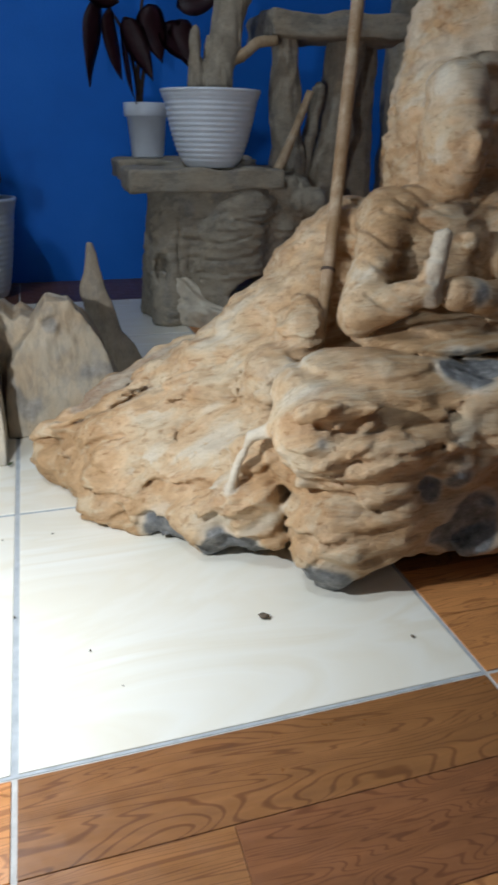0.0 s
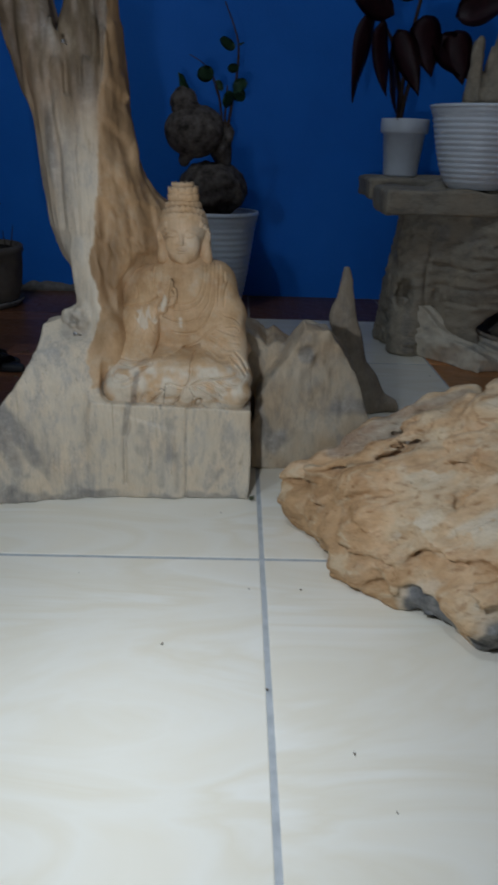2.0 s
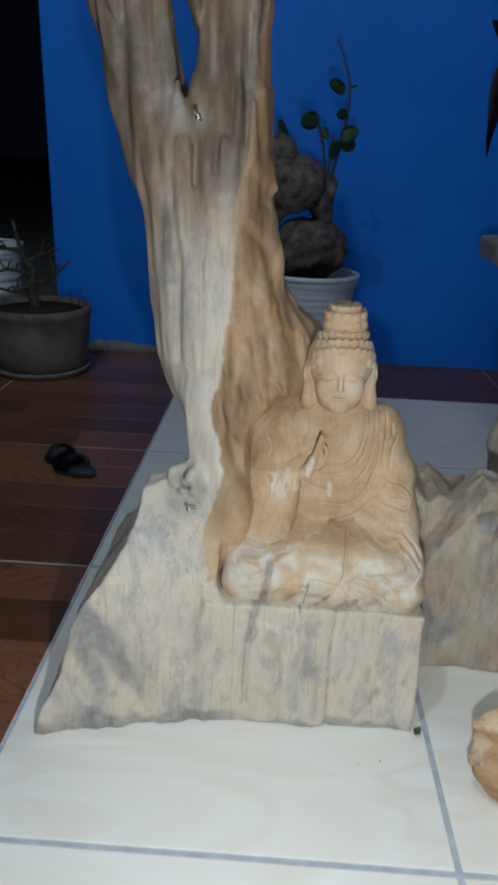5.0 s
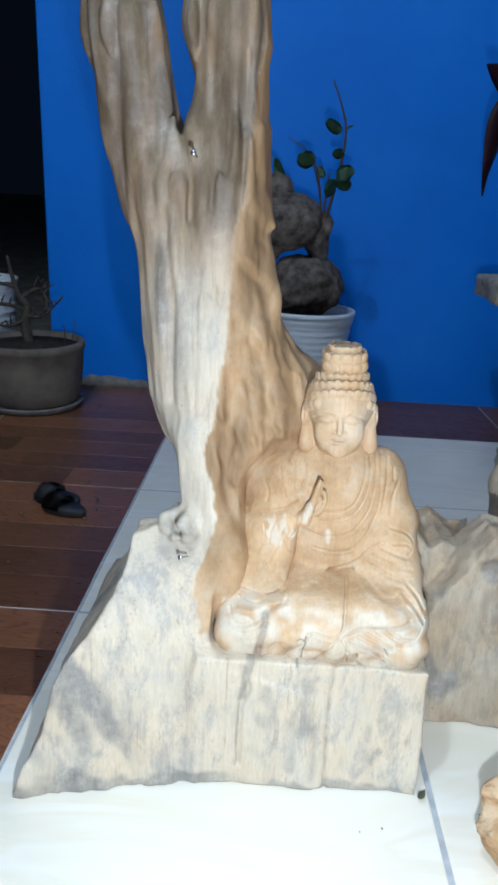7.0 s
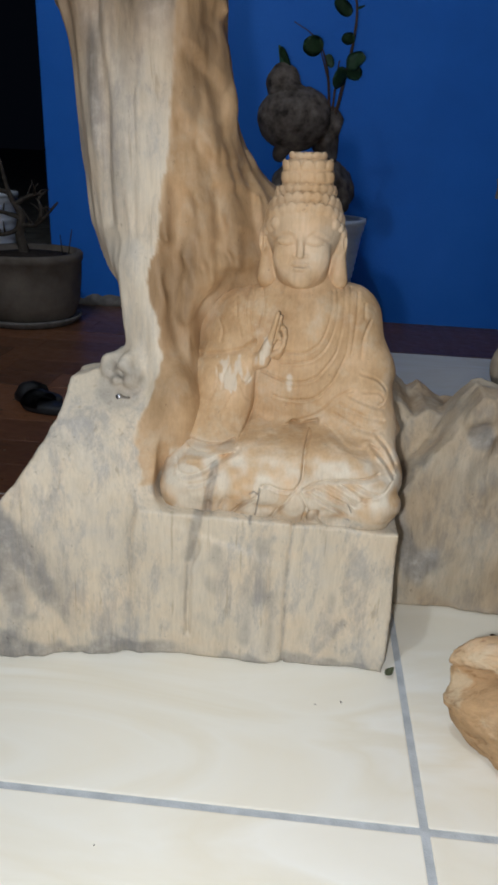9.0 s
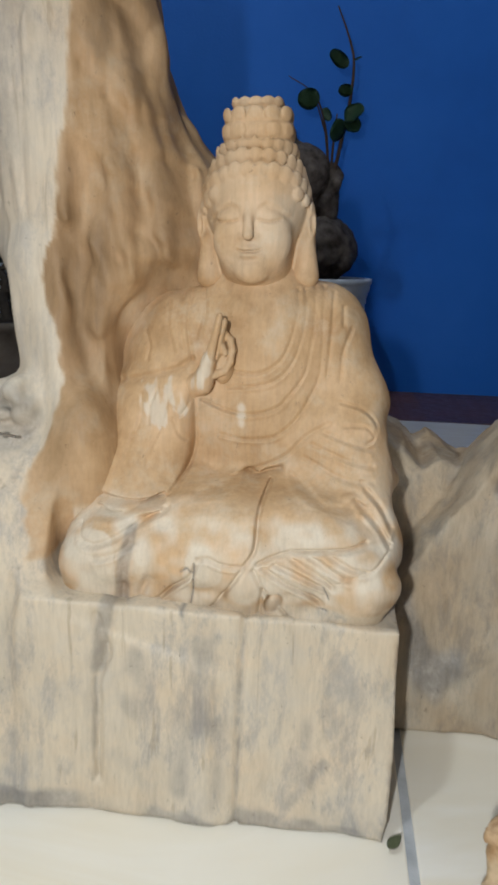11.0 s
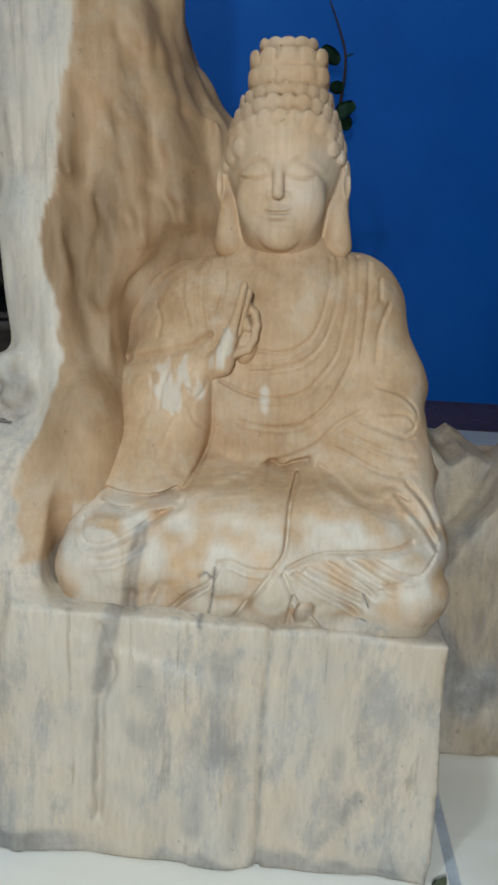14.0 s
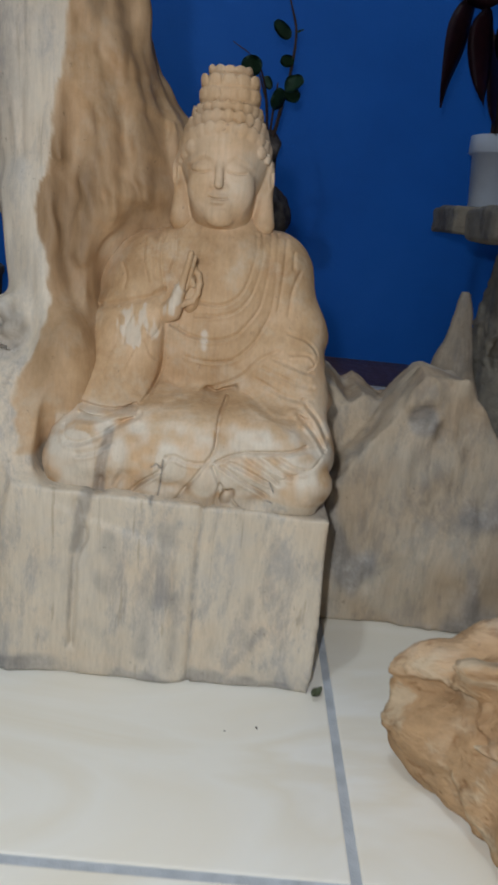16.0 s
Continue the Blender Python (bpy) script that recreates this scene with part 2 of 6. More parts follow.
M_RUBBER = plain("black_rubber", (0.014, 0.014, 0.016), 0.6, 0.3, 50, 0.001)
M_CHIP = plain("wood_chips", (0.14, 0.10, 0.065), 0.85, 0.5, 200, 0.001)
M_PLASTER = plain("chipped_plaster", (0.20, 0.185, 0.17), 0.9, 0.35, 40, 0.004, 0.1)
M_EARTH = plain("pale_yard_ground", (0.26, 0.25, 0.22), 0.95, 0.4, 8, 0.01, 0.1)
M_METAL, _t, _b = material("nail_steel", 0.35, 1.0)
_b.inputs["Base Color"].default_value = (0.55, 0.55, 0.57, 1)


# ---- making meshes ----
def part(name, bm, mat, parent=None, label="", smooth=True):
    me = bpy.data.meshes.new(name)
    bm.to_mesh(me)
    bm.free()
    me.materials.append(mat)
    if smooth:
        me.polygons.foreach_set("use_smooth", [True] * len(me.polygons))
    ob = new(name, me)
    if parent is not None:
        ob.parent = parent
    if label:
        ob["label"] = label
    return ob


def thing(name, label, category, group="", place=(0, 0, 0)):
    ob = tagged(new(name), label, category, group)
    ob.location = place
    return ob


def boxed(lo, hi, bevel=0.0, segs=1):
    bm = bmesh.new()
    bmesh.ops.create_cube(bm, size=1)
    for v in bm.verts:
        v.co = Vector([lo[i] + (v.co[i] + 0.5) * (hi[i] - lo[i]) for i in range(3)])
    if bevel:
        bmesh.ops.bevel(bm, geom=bm.edges[:], offset=bevel, segments=segs, profile=0.6, affect="EDGES")
    return bm


def lathe(profile, n=48, wobble=0.0, seed=0):
    """A turned body from (radius, height) pairs; it closes at both ends where the radius is 0."""
    bm = bmesh.new()
    rnd = random.Random(seed)
    ph = [rnd.uniform(0, 6.28) for _ in range(3)]
    rings = []
    for r, z in profile:
        if r <= 0:
            rings.append([bm.verts.new((0, 0, z))])
        else:
            ring = []
            for i in range(n):
                a = 2 * math.pi * i / n
                k = r * (1 + wobble * (math.sin(2 * a + ph[0]) + 0.5 * math.sin(5 * a + ph[1] + 20 * z)))
                ring.append(bm.verts.new((k * math.cos(a), k * math.sin(a), z)))
            rings.append(ring)
    for a, b in zip(rings, rings[1:]):
        for i in range(n):
            j = (i + 1) % n
            if len(a) == 1 and len(b) > 1:
                bm.faces.new((a[0], b[j], b[i]))
            elif len(b) == 1 and len(a) > 1:
                bm.faces.new((a[i], a[j], b[0]))
            elif len(a) > 1:
                bm.faces.new((a[i], a[j], b[j], b[i]))
    bmesh.ops.recalc_face_normals(bm, faces=bm.faces[:])
    return bm


def tube(points, radii, n=10, rough=0.0, seed=1):
    """A limb along points with a radius at each."""
    bm = bmesh.new()
    rnd = random.Random(seed)
    pts = [Vector(p) for p in points]
    rings = []
    for i, p in enumerate(pts):
        d = (pts[min(i + 1, len(pts) - 1)] - pts[max(i - 1, 0)]).normalized()
        u = d.orthogonal().normalized() if i == 0 else (u - d * u.dot(d)).normalized()
        w = d.cross(u)
        rings.append([bm.verts.new(p + (u * math.cos(2 * math.pi * k / n) + w * math.sin(2 * math.pi * k / n)) * radii[i] * (1 + rough * rnd.uniform(-1, 1))) for k in range(n)])
    for a, b in zip(rings, rings[1:]):
        for k in range(n):
            bm.faces.new((a[k], a[(k + 1) % n], b[(k + 1) % n], b[k]))
    bm.faces.new(rings[0][::-1])
    bm.faces.new(rings[-1])
    return bm


def curve_points(ctrl, n):
    """A smooth line through the control points."""
    c = [Vector(p) for p in ctrl]
    c = [2 * c[0] - c[1]] + c + [2 * c[-1] - c[-2]]
    out = []
    for s in range(len(c) - 3):
        for k in range(n):
            u = k / n
            a, b, d, e = c[s:s + 4]
            out.append(0.5 * ((2 * b) + (d - a) * u + (2 * a - 5 * b + 4 * d - e) * u * u + (3 * b - a - 3 * d + e) * u ** 3))
    return out + [c[-2]]


def leaf(length, width, fold=0.25, droop=0.3, tip=1.4, n=8):
    """A leaf that grows from the origin along +y and droops."""
    bm = bmesh.new()
    rows = []
    n = 18 if tip < 1.1 else n + 4
    for i in range(n + 1):
        u = i / n if tip >= 1.1 else 0.5 - 0.5 * math.cos(math.pi * i / n)
        half = 0.5 * width * math.sin(math.pi * min(1, u ** (1 / tip) * 0.98 + 0.02)) + 0.0004
        if tip < 1.1:
            half = 0.5 * width * math.sqrt(max(0.0, 1 - (2 * u - 1) ** 2)) ** 0.9 * (1.08 - 0.16 * u) + 0.0004
        z = -droop * length * u * u
        rows.append([bm.verts.new((s * half, u * length, z + fold * abs(s) * half + 0.03 * width * math.sin(9 * u + s))) for s in (-1, -0.5, 0, 0.5, 1)])
    for a, b in zip(rows, rows[1:]):
        for k in range(4):
            bm.faces.new((a[k], a[k + 1], b[k + 1], b[k]))
    top = bm.faces[:]
    bmesh.ops.solidify(bm, geom=top, thickness=0.0008)
    return bm


def aim(place, direction, roll=0.0):
    """A pose at place whose +y goes along direction."""
    q = Vector(direction).to_track_quat("Y", "Z").to_matrix().to_4x4()
    return Matrix.Translation(place) @ q @ pose(0, 0, 0, 0, roll, 0)


# ---- carving: distance fields turned into meshes ----
LATTICE = np.random.RandomState(5).rand(32, 32, 32).astype(np.float32)


def vnoise(x, y, z):
    i, j, k = np.floor(x).astype(int), np.floor(y).astype(int), np.floor(z).astype(int)
    u, v, w = x - i, y - j, z - k
    u, v, w = u * u * (3 - 2 * u), v * v * (3 - 2 * v), w * w * (3 - 2 * w)
    out = 0
    for a in (0, 1):
        for b in (0, 1):
            for c in (0, 1):
                out = out + LATTICE[(i + a) % 32, (j + b) % 32, (k + c) % 32] * (u if a else 1 - u) * (v if b else 1 - v) * (w if c else 1 - w)
    return out - 0.5


def ell(c, r, turn=(0, 0, 0)):
    m = np.array(Euler([radians(a) for a in turn]).to_matrix().transposed())

    def f(x, y, z):
        p = [x - c[0], y - c[1], z - c[2]]
        if any(turn):
            p = [m[i][0] * p[0] + m[i][1] * p[1] + m[i][2] * p[2] for i in range(3)]
        k0 = np.sqrt((p[0] / r[0]) ** 2 + (p[1] / r[1]) ** 2 + (p[2] / r[2]) ** 2)
        k1 = np.sqrt((p[0] / r[0] ** 2) ** 2 + (p[1] / r[1] ** 2) ** 2 + (p[2] / r[2] ** 2) ** 2)
        return k0 * (k0 - 1) / np.maximum(k1, 1e-6)
    big = max(r)
    return f, [a - big for a in c], [a + big for a in c]


def cap(a, b, ra, rb=None):
    rb = ra if rb is None else rb
    a, b = np.array(a, float), np.array(b, float)
    ab = b - a

    def f(x, y, z):
        h = np.clip(((x - a[0]) * ab[0] + (y - a[1]) * ab[1] + (z - a[2]) * ab[2]) / (ab @ ab), 0, 1)
        return np.sqrt((x - a[0] - h * ab[0]) ** 2 + (y - a[1] - h * ab[1]) ** 2 + (z - a[2] - h * ab[2]) ** 2) - (ra + (rb - ra) * h)
    big = max(ra, rb)
    return f, np.minimum(a, b) - big, np.maximum(a, b) + big


def slab(lo, hi, rad=0.005):
    c, h = [(a + b) / 2 for a, b in zip(lo, hi)], [(b - a) / 2 - rad for a, b in zip(lo, hi)]

    def f(x, y, z):
        q = [np.abs(x - c[0]) - h[0], np.abs(y - c[1]) - h[1], np.abs(z - c[2]) - h[2]]
        out = np.sqrt(np.maximum(q[0], 0) ** 2 + np.maximum(q[1], 0) ** 2 + np.maximum(q[2], 0) ** 2)
        return out + np.minimum(np.maximum(q[0], np.maximum(q[1], q[2])), 0) - rad
    return f, lo, hi


def line_gap(x, z, pts):
    """Distance in the x-z plane to a line through pts."""
    best = None
    for (ax, az), (bx, bz) in zip(pts, pts[1:]):
        dx, dz = bx - ax, bz - az
        h = np.clip(((x - ax) * dx + (z - az) * dz) / (dx * dx + dz * dz + 1e-12), 0, 1)
        d = np.sqrt((x - ax - h * dx) ** 2 + (z - az - h * dz) ** 2)
        best = d if best is None else np.minimum(best, d)
    return best


class Field:
    def __init__(self, lo, hi, step):
        self.lo, self.step = np.array(lo, float), step
        n = [int((b - a) / step) + 2 for a, b in zip(lo, hi)]
        self.axes = [(self.lo[i] + step * np.arange(n[i])).astype(np.float32) for i in range(3)]
        self.d = np.full(n, 0.3, np.float32)

    def part(self, lo, hi):
        sl = []
        for i in range(3):
            a = int(np.clip((lo[i] - self.lo[i]) / self.step - 1, 0, self.d.shape[i]))
            b = int(np.clip((hi[i] - self.lo[i]) / self.step + 2, 0, self.d.shape[i]))
            sl.append(slice(a, b))
        g = [self.axes[i][sl[i]].reshape([-1 if j == i else 1 for j in range(3)]) for i in range(3)]
        return tuple(sl), g

    def add(self, shape, k=0.01):
        f, lo, hi = shape
        sl, g = self.part([a - k - 2 * self.step for a in lo], [a + k + 2 * self.step for a in hi])
        if min(s.stop - s.start for s in sl) <= 0:
            return
        a, b = self.d[sl], f(*g)
        h = np.clip(0.5 + 0.5 * (a - b) / k, 0, 1)
        self.d[sl] = a + (b - a) * h - k * h * (1 - h)

    def cut(self, shape, k=0.005):
        f, lo, hi = shape
        sl, g = self.part([a - k - 2 * self.step for a in lo], [a + k + 2 * self.step for a in hi])
        if min(s.stop - s.start for s in sl) <= 0:
            return
        a, b = self.d[sl], -f(*g)
        h = np.clip(0.5 - 0.5 * (a - b) / k, 0, 1)
        self.d[sl] = a + (b - a) * h + k * h * (1 - h)

    def score(self, pts, width, depth, y0, y1):
        """A groove (or with a negative depth a ridge) along a line in the x-z plane, cut into all that lies between y0 and y1."""
        xs, zs = [p[0] for p in pts], [p[1] for p in pts]
        w = 3 * width
        sl, g = self.part((min(xs) - w, y0, min(zs) - w), (max(xs) + w, y1, max(zs) + w))
        if min(s.stop - s.start for s in sl) <= 0:
            return
        d = line_gap(g[0], g[2], pts)
        self.d[sl] += depth * np.exp(-(d / width) ** 2)

    def rough(self, amount, scale, stretch=(1, 1, 1), shift=0.0, ridge=False, where=None):
        near = np.abs(self.d) < amount + 3 * self.step
        i = np.nonzero(near)
        amount = amount if where is None else amount * where(*[self.axes[a][i[a]] for a in range(3)])
        p = [self.axes[a][i[a]] / (scale * stretch[a]) + shift + 9.0 for a in range(3)]
        n = vnoise(*p)
        if ridge:
            n = 0.5 - np.abs(n) * 2
        self.d[i] += (2 * amount * n).astype(np.float32)

    def layers(self, amount, pitch, sheet, where=None):
        """Overlapping split sheets: a saw-tooth over the number that sheet() gives."""
        i = np.nonzero(np.abs(self.d) < amount + 3 * self.step)
        p = [self.axes[a][i[a]] for a in range(3)]
        s = sheet(*p) / pitch
        k = amount if where is None else amount * where(*p)
        s = s - np.floor(s)
        self.d[i] += (k * (np.where(s < 0.72, s / 0.72, (1 - s) / 0.28) - 0.5)).astype(np.float32)

    def folds(self, lines, width, depth, y0, y1, lift=0.5):
        """Carved folds: each line is a groove with a raised lip under it."""
        for pts in lines:
            p = [(a[0], a[1]) for a in curve_points([(a, b, 0) for a, b in pts], 3)]
            self.score(p, width, depth, y0, y1)
            if lift:
                self.score([(a, b - 1.9 * width) for a, b in p], width, -lift * depth, y0, y1)

    def mesh(self, floor=None):
        d = self.d
        if floor is not None:
            d = np.maximum(d, floor - self.axes[2].reshape(1, 1, -1))
        d[0], d[-1], d[:, 0], d[:, -1], d[:, :, 0], d[:, :, -1] = (np.maximum(e, self.step) for e in (d[0], d[-1], d[:, 0], d[:, -1], d[:, :, 0], d[:, :, -1]))
        s = d < 0
        n = [k - 1 for k in d.shape]
        corner = lambda a, o: a[o[0]:o[0] + n[0], o[1]:o[1] + n[1], o[2]:o[2] + n[2]]
        offs = [(a, b, c) for a in (0, 1) for b in (0, 1) for c in (0, 1)]
        some, every = np.zeros(n, bool), np.ones(n, bool)
        for o in offs:
            v = corner(s, o)
            some |= v
            every &= v
        cell = np.nonzero(some & ~every)
        index = np.full(n, -1, np.int32)
        index[cell] = np.arange(len(cell[0]))
        total, count = np.zeros((len(cell[0]), 3)), np.zeros(len(cell[0]))
        for o in offs:
            for ax in range(3):
                if o[ax]:
                    continue
                e = list(o)
                e[ax] = 1
                da, db = d[cell[0] + o[0], cell[1] + o[1], cell[2] + o[2]], d[cell[0] + e[0], cell[1] + e[1], cell[2] + e[2]]
                hit = (da < 0) != (db < 0)
                f = np.where(hit, da / np.where(hit, da - db, 1), 0)
                p = np.array([np.full(len(f), float(o[i])) for i in range(3)]).T
                p[:, ax] += f
                total[hit] += p[hit]
                count[hit] += 1
        verts = self.lo + self.step * (np.array(cell).T + total / count[:, None])
        quads = []
        for ax in range(3):
            a, b = s.take(range(0, n[ax]), ax), s.take(range(1, n[ax] + 1), ax)
            e = np.nonzero(a != b)
            e = [np.array(v) for v in e]
            u, w = (ax + 1) % 3, (ax + 2) % 3
            ok = (e[u] > 0) & (e[w] > 0) & (e[u] < n[u]) & (e[w] < n[w])
            e = [v[ok] for v in e]
            inside = a[e[0], e[1], e[2]]
            q = []
            for du, dw in ((1, 1), (0, 1), (0, 0), (1, 0)):
                c = [v.copy() for v in e]
                c[u] -= du
                c[w] -= dw
                q.append(index[c[0], c[1], c[2]])
            q = np.array(q).T
            q[~inside] = q[~inside][:, ::-1]
            quads.append(q)
        return verts, np.concatenate(quads)


def carved(name, shells, mat, tones, parent=None, label=""):
    """One mesh from the shells of several fields; tones gives each corner its 'weather', 'cream', a dark grey weight
    and perhaps 'brown' and a darker brown one.
    """
    verts, quads, base = [], [], 0
    values = []
    for v, q, *bend in shells:
        values.append(np.array((bend[1] if len(bend) > 1 else tones)(v[:, 0], v[:, 1], v[:, 2])))
        verts.append(bend[0](v) if bend else v)
        quads.append(q + base)
        base += len(v)
    v, q, values = np.concatenate(verts), np.concatenate(quads), np.concatenate(values, 1)
    me = bpy.data.meshes.new(name)
    me.vertices.add(len(v))
    me.vertices.foreach_set("co", v.astype(np.float32).ravel())
    me.loops.add(4 * len(q))
    me.loops.foreach_set("vertex_index", q.astype(np.int32).ravel())
    me.polygons.add(len(q))
    me.polygons.foreach_set("loop_start", np.arange(0, 4 * len(q), 4, dtype=np.int32))
    me.polygons.foreach_set("use_smooth", np.ones(len(q), bool))
    me.update(calc_edges=True)
    me.validate()
    for key, value in zip(("weather", "cream", "knot_dark", "brown", "bark_shade"), values):
        a = me.attributes.new(key, "FLOAT", "POINT")
        a.data.foreach_set("value", np.clip(value, 0, 1).astype(np.float32))
    me.materials.append(mat)
    ob = new(name, me)
    if parent is not None:
        ob.parent = parent
    if label:
        ob["label"] = label
    return ob


def fbm(x, y, z, s):
    return vnoise(x / s + 3, y / s + 5, z / s + 7) + 0.5 * vnoise(2 * x / s + 1, 2 * y / s, 2 * z / s + 2)


def step01(v, a, b):
    u = np.clip((v - a) / (b - a), 0, 1)
    return u * u * (3 - 2 * u)


def plumb(v, wide=0.020, rise=0.020):
    """Sets a piece upright that was drawn a little askew: its height grows with x, its foot stays on the floor."""
    x, y, z = v.T
    return np.array([(1 + wide) * x + 0.005 * y - 0.0180 * z, y, z * (1 + 0.5 * wide) + step01(z, 0.0, 0.10) * rise * x]).T


# ---- the room ----
WALL_Y, CORNER_X, S = 1.508, -0.784, 0.4
floor = tagged(part("floor", boxed((-2.6, -3.0, -0.06), (2.2, 1.75, -0.0016)), M_DARKGROUT, smooth=False), kind="structure")
tile_bed = tagged(part("tile_bed", boxed((-S, -S, -0.006), (S, 3 * S, -0.0011)), M_GROUT, smooth=False), kind="structure")
tagged(part("ground", boxed((-60, 1.75, -0.35), (60, 90, -0.12)), M_EARTH, smooth=False), kind="structure")
tagged(part("wall_north", boxed((CORNER_X, WALL_Y, -0.005), (2.2, WALL_Y + 0.14, 2.7), 0.004), M_WALL, smooth=False), kind="structure")
# east and south walls stand unseen, added to close the room and bounce light
tagged(part("wall_east", boxed((2.2, -3.0, -0.05), (2.34, WALL_Y + 0.14, 2.7)), M_FARWALL, smooth=False), kind="structure")
tagged(part("wall_south", boxed((-2.6, -3.14, -0.05), (2.34, -3.0, 2.7)), M_FARWALL, smooth=False), kind="structure")
tagged(part("ceiling", boxed((-2.6, -3.14, 2.7), (2.34, WALL_Y + 0.14, 2.82)), M_CEIL, smooth=False), kind="structure")

# chipped plaster along the foot of the wall near its free end
bm = bmesh.new()
rnd = random.Random(4)
prev = None
for i in range(34):
    x = CORNER_X + 0.004 + i * 0.013
    h = 0.012 + 0.010 * rnd.random() + (0.008 if 6 < i < 16 else 0)
    ring = [bm.verts.new(p) for p in ((x, WALL_Y - 0.001, -0.004), (x, WALL_Y - 0.014 - 0.006 * rnd.random(), -0.004), (x, WALL_Y - 0.007, h * 0.7), (x, WALL_Y - 0.001, h))]
    if prev:
        for k in range(3):
            bm.faces.new((prev[k], prev[k + 1], ring[k + 1], ring[k]))
    prev = ring
tagged(part("trim", bm, M_PLASTER), kind="structure")

# ---- tan seated statue carved out of a forked trunk ----
CX = -0.097


def buddha_head():
    f = Field((-0.155, 0.215, 0.275), (-0.04, 0.325, 0.42), 0.0008)
    f.add(ell((CX - 0.0005, 0.279, 0.340), (0.0248, 0.0325, 0.0415)), 0.004)
    f.add(ell((CX + 0.0005, 0.282, 0.352), (0.0322, 0.0325, 0.031)), 0.006)
    f.add(ell((CX - 0.001, 0.267, 0.3165), (0.0175, 0.0195, 0.0150)), 0.010)
    f.add(cap((CX, 0.285, 0.315), (CX, 0.289, 0.272), 0.0195, 0.026), 0.008)
    f.add(slab((CX - 0.0188, 0.2600, 0.362), (CX + 0.0218, 0.3000, 0.4040), 0.0155), 0.004)
    for s in (-1, 1):
        f.add(ell((CX + s * 0.0302, 0.281, 0.337), (0.0040, 0.010, 0.013), (0, 0, s * 18)), 0.003)
        f.add(cap((CX + s * 0.0295, 0.281, 0.330), (CX + s * 0.0290, 0.279, 0.3055), 0.0042, 0.0076), 0.003)
        f.cut(ell((CX + s * 0.0335, 0.271, 0.337), (0.0022, 0.004, 0.008)), 0.0015)
        f.cut(ell((CX + s * 0.0318, 0.269, 0.3235), (0.0016, 0.003, 0.0020)), 0.0012)
        f.add(ell((CX - 0.001 + s * 0.0120, 0.2565, 0.3280), (0.0095, 0.0075, 0.012)), 0.008)
        f.add(ell((CX - 0.002 + s * 0.0118, 0.2528, 0.3408), (0.0074, 0.0034, 0.0036), (0, 0, s * 14)), 0.0025)
        brow = [(CX - 0.002 + s * a, z) for a, z in ((0.0034, 0.3405), (0.0052, 0.3468), (0.010, 0.3494), (0.016, 0.3470), (0.0215, 0.3425))]
        f.score(brow, 0.0018, -0.0006, 0.235, 0.275)
        f.score([(a, z - 0.0030) for a, z in brow], 0.0020, 0.0008, 0.235, 0.275)
        f.score([(CX - 0.002 + s * a, z) for a, z in ((0.0058, 0.3388), (0.0115, 0.3374), (0.0178, 0.3386))], 0.0007, 0.0014, 0.235, 0.275)
        f.score([(CX - 0.002 + s * 0.0052, 0.3260), (CX - 0.002 + s * 0.0100, 0.3190)], 0.0020, 0.0007, 0.235, 0.262)
        f.add(ell((CX - 0.002 + s * 0.0040, 0.2485, 0.3300), (0.0024, 0.0032, 0.0024)), 0.0014)
    f.add(cap((CX - 0.0022, 0.2488, 0.3475), (CX - 0.002, 0.2428, 0.3306), 0.0020, 0.0033), 0.0020)
    f.add(ell((CX - 0.0020, 0.2482, 0.3228), (0.0066, 0.0030, 0.0020)), 0.0014)
    f.add(ell((CX - 0.0020, 0.2480, 0.3192), (0.0052, 0.0034, 0.0024)), 0.0014)
    f.score([(CX - 0.0085, 0.3222), (CX - 0.0045, 0.3210), (CX - 0.0020, 0.3215), (CX + 0.0005, 0.3210), (CX + 0.0045, 0.3222)], 0.0007, 0.0016, 0.235, 0.262)
    f.score([(CX - 0.0060, 0.3158), (CX + 0.0020, 0.3158)], 0.0014, 0.0010, 0.235, 0.262)
    f.add(ell((CX - 0.001, 0.2520, 0.3085), (0.0085, 0.0056, 0.0062)), 0.005)
    for s in (-1, 1):
        f.add(cap((CX + s * 0.022, 0.292, 0.335), (CX + s * 0.024, 0.292, 0.300), 0.012, 0.012), 0.004)
    # snail curls: rows round the cap, then flat round ones on the topknot
    rnd = random.Random(2)
    for row, (zc, rx, ry, low, size, step) in enumerate(((0.3662, 0.0308, 0.0308, 0.020, 0.0042, 14), (0.3738, 0.0276, 0.0272, 0.014, 0.0040, 15.5), (0.3580, 0.0326, 0.0324, 0.021, 0.0041, 13.5), (0.3802, 0.0236, 0.0236, 0.006, 0.0036, 18))):
        a = -130.0 + 7.7 * row
        while a <= 130:
            if row != 2 or abs(a) > 46:
                drop = low * (abs(a) / 100) ** 2
                p = (CX + 0.0008 + rx * math.sin(radians(a)), 0.281 - ry * math.cos(radians(a)), zc - drop)
                f.add(ell(p, (size * rnd.uniform(0.92, 1.06), size * 0.40, size * rnd.uniform(0.95, 1.1)), (0, 0, a)), 0.0014)
            a += step * rnd.uniform(0.95, 1.05)
    for zc, k, size in ((0.3875, 1.0, 0.0047), (0.3965, 0.955, 0.0045), (0.4032, 0.70, 0.0040)):
        for i in range(13):
            a = 2 * math.pi * i / 13 - math.pi / 2
            r = k / ((abs(math.cos(a)) / 0.0196) ** 3 + (abs(math.sin(a)) / 0.0194) ** 3) ** (1 / 3)
            turn = (0, 0, math.degrees(a) + 90)
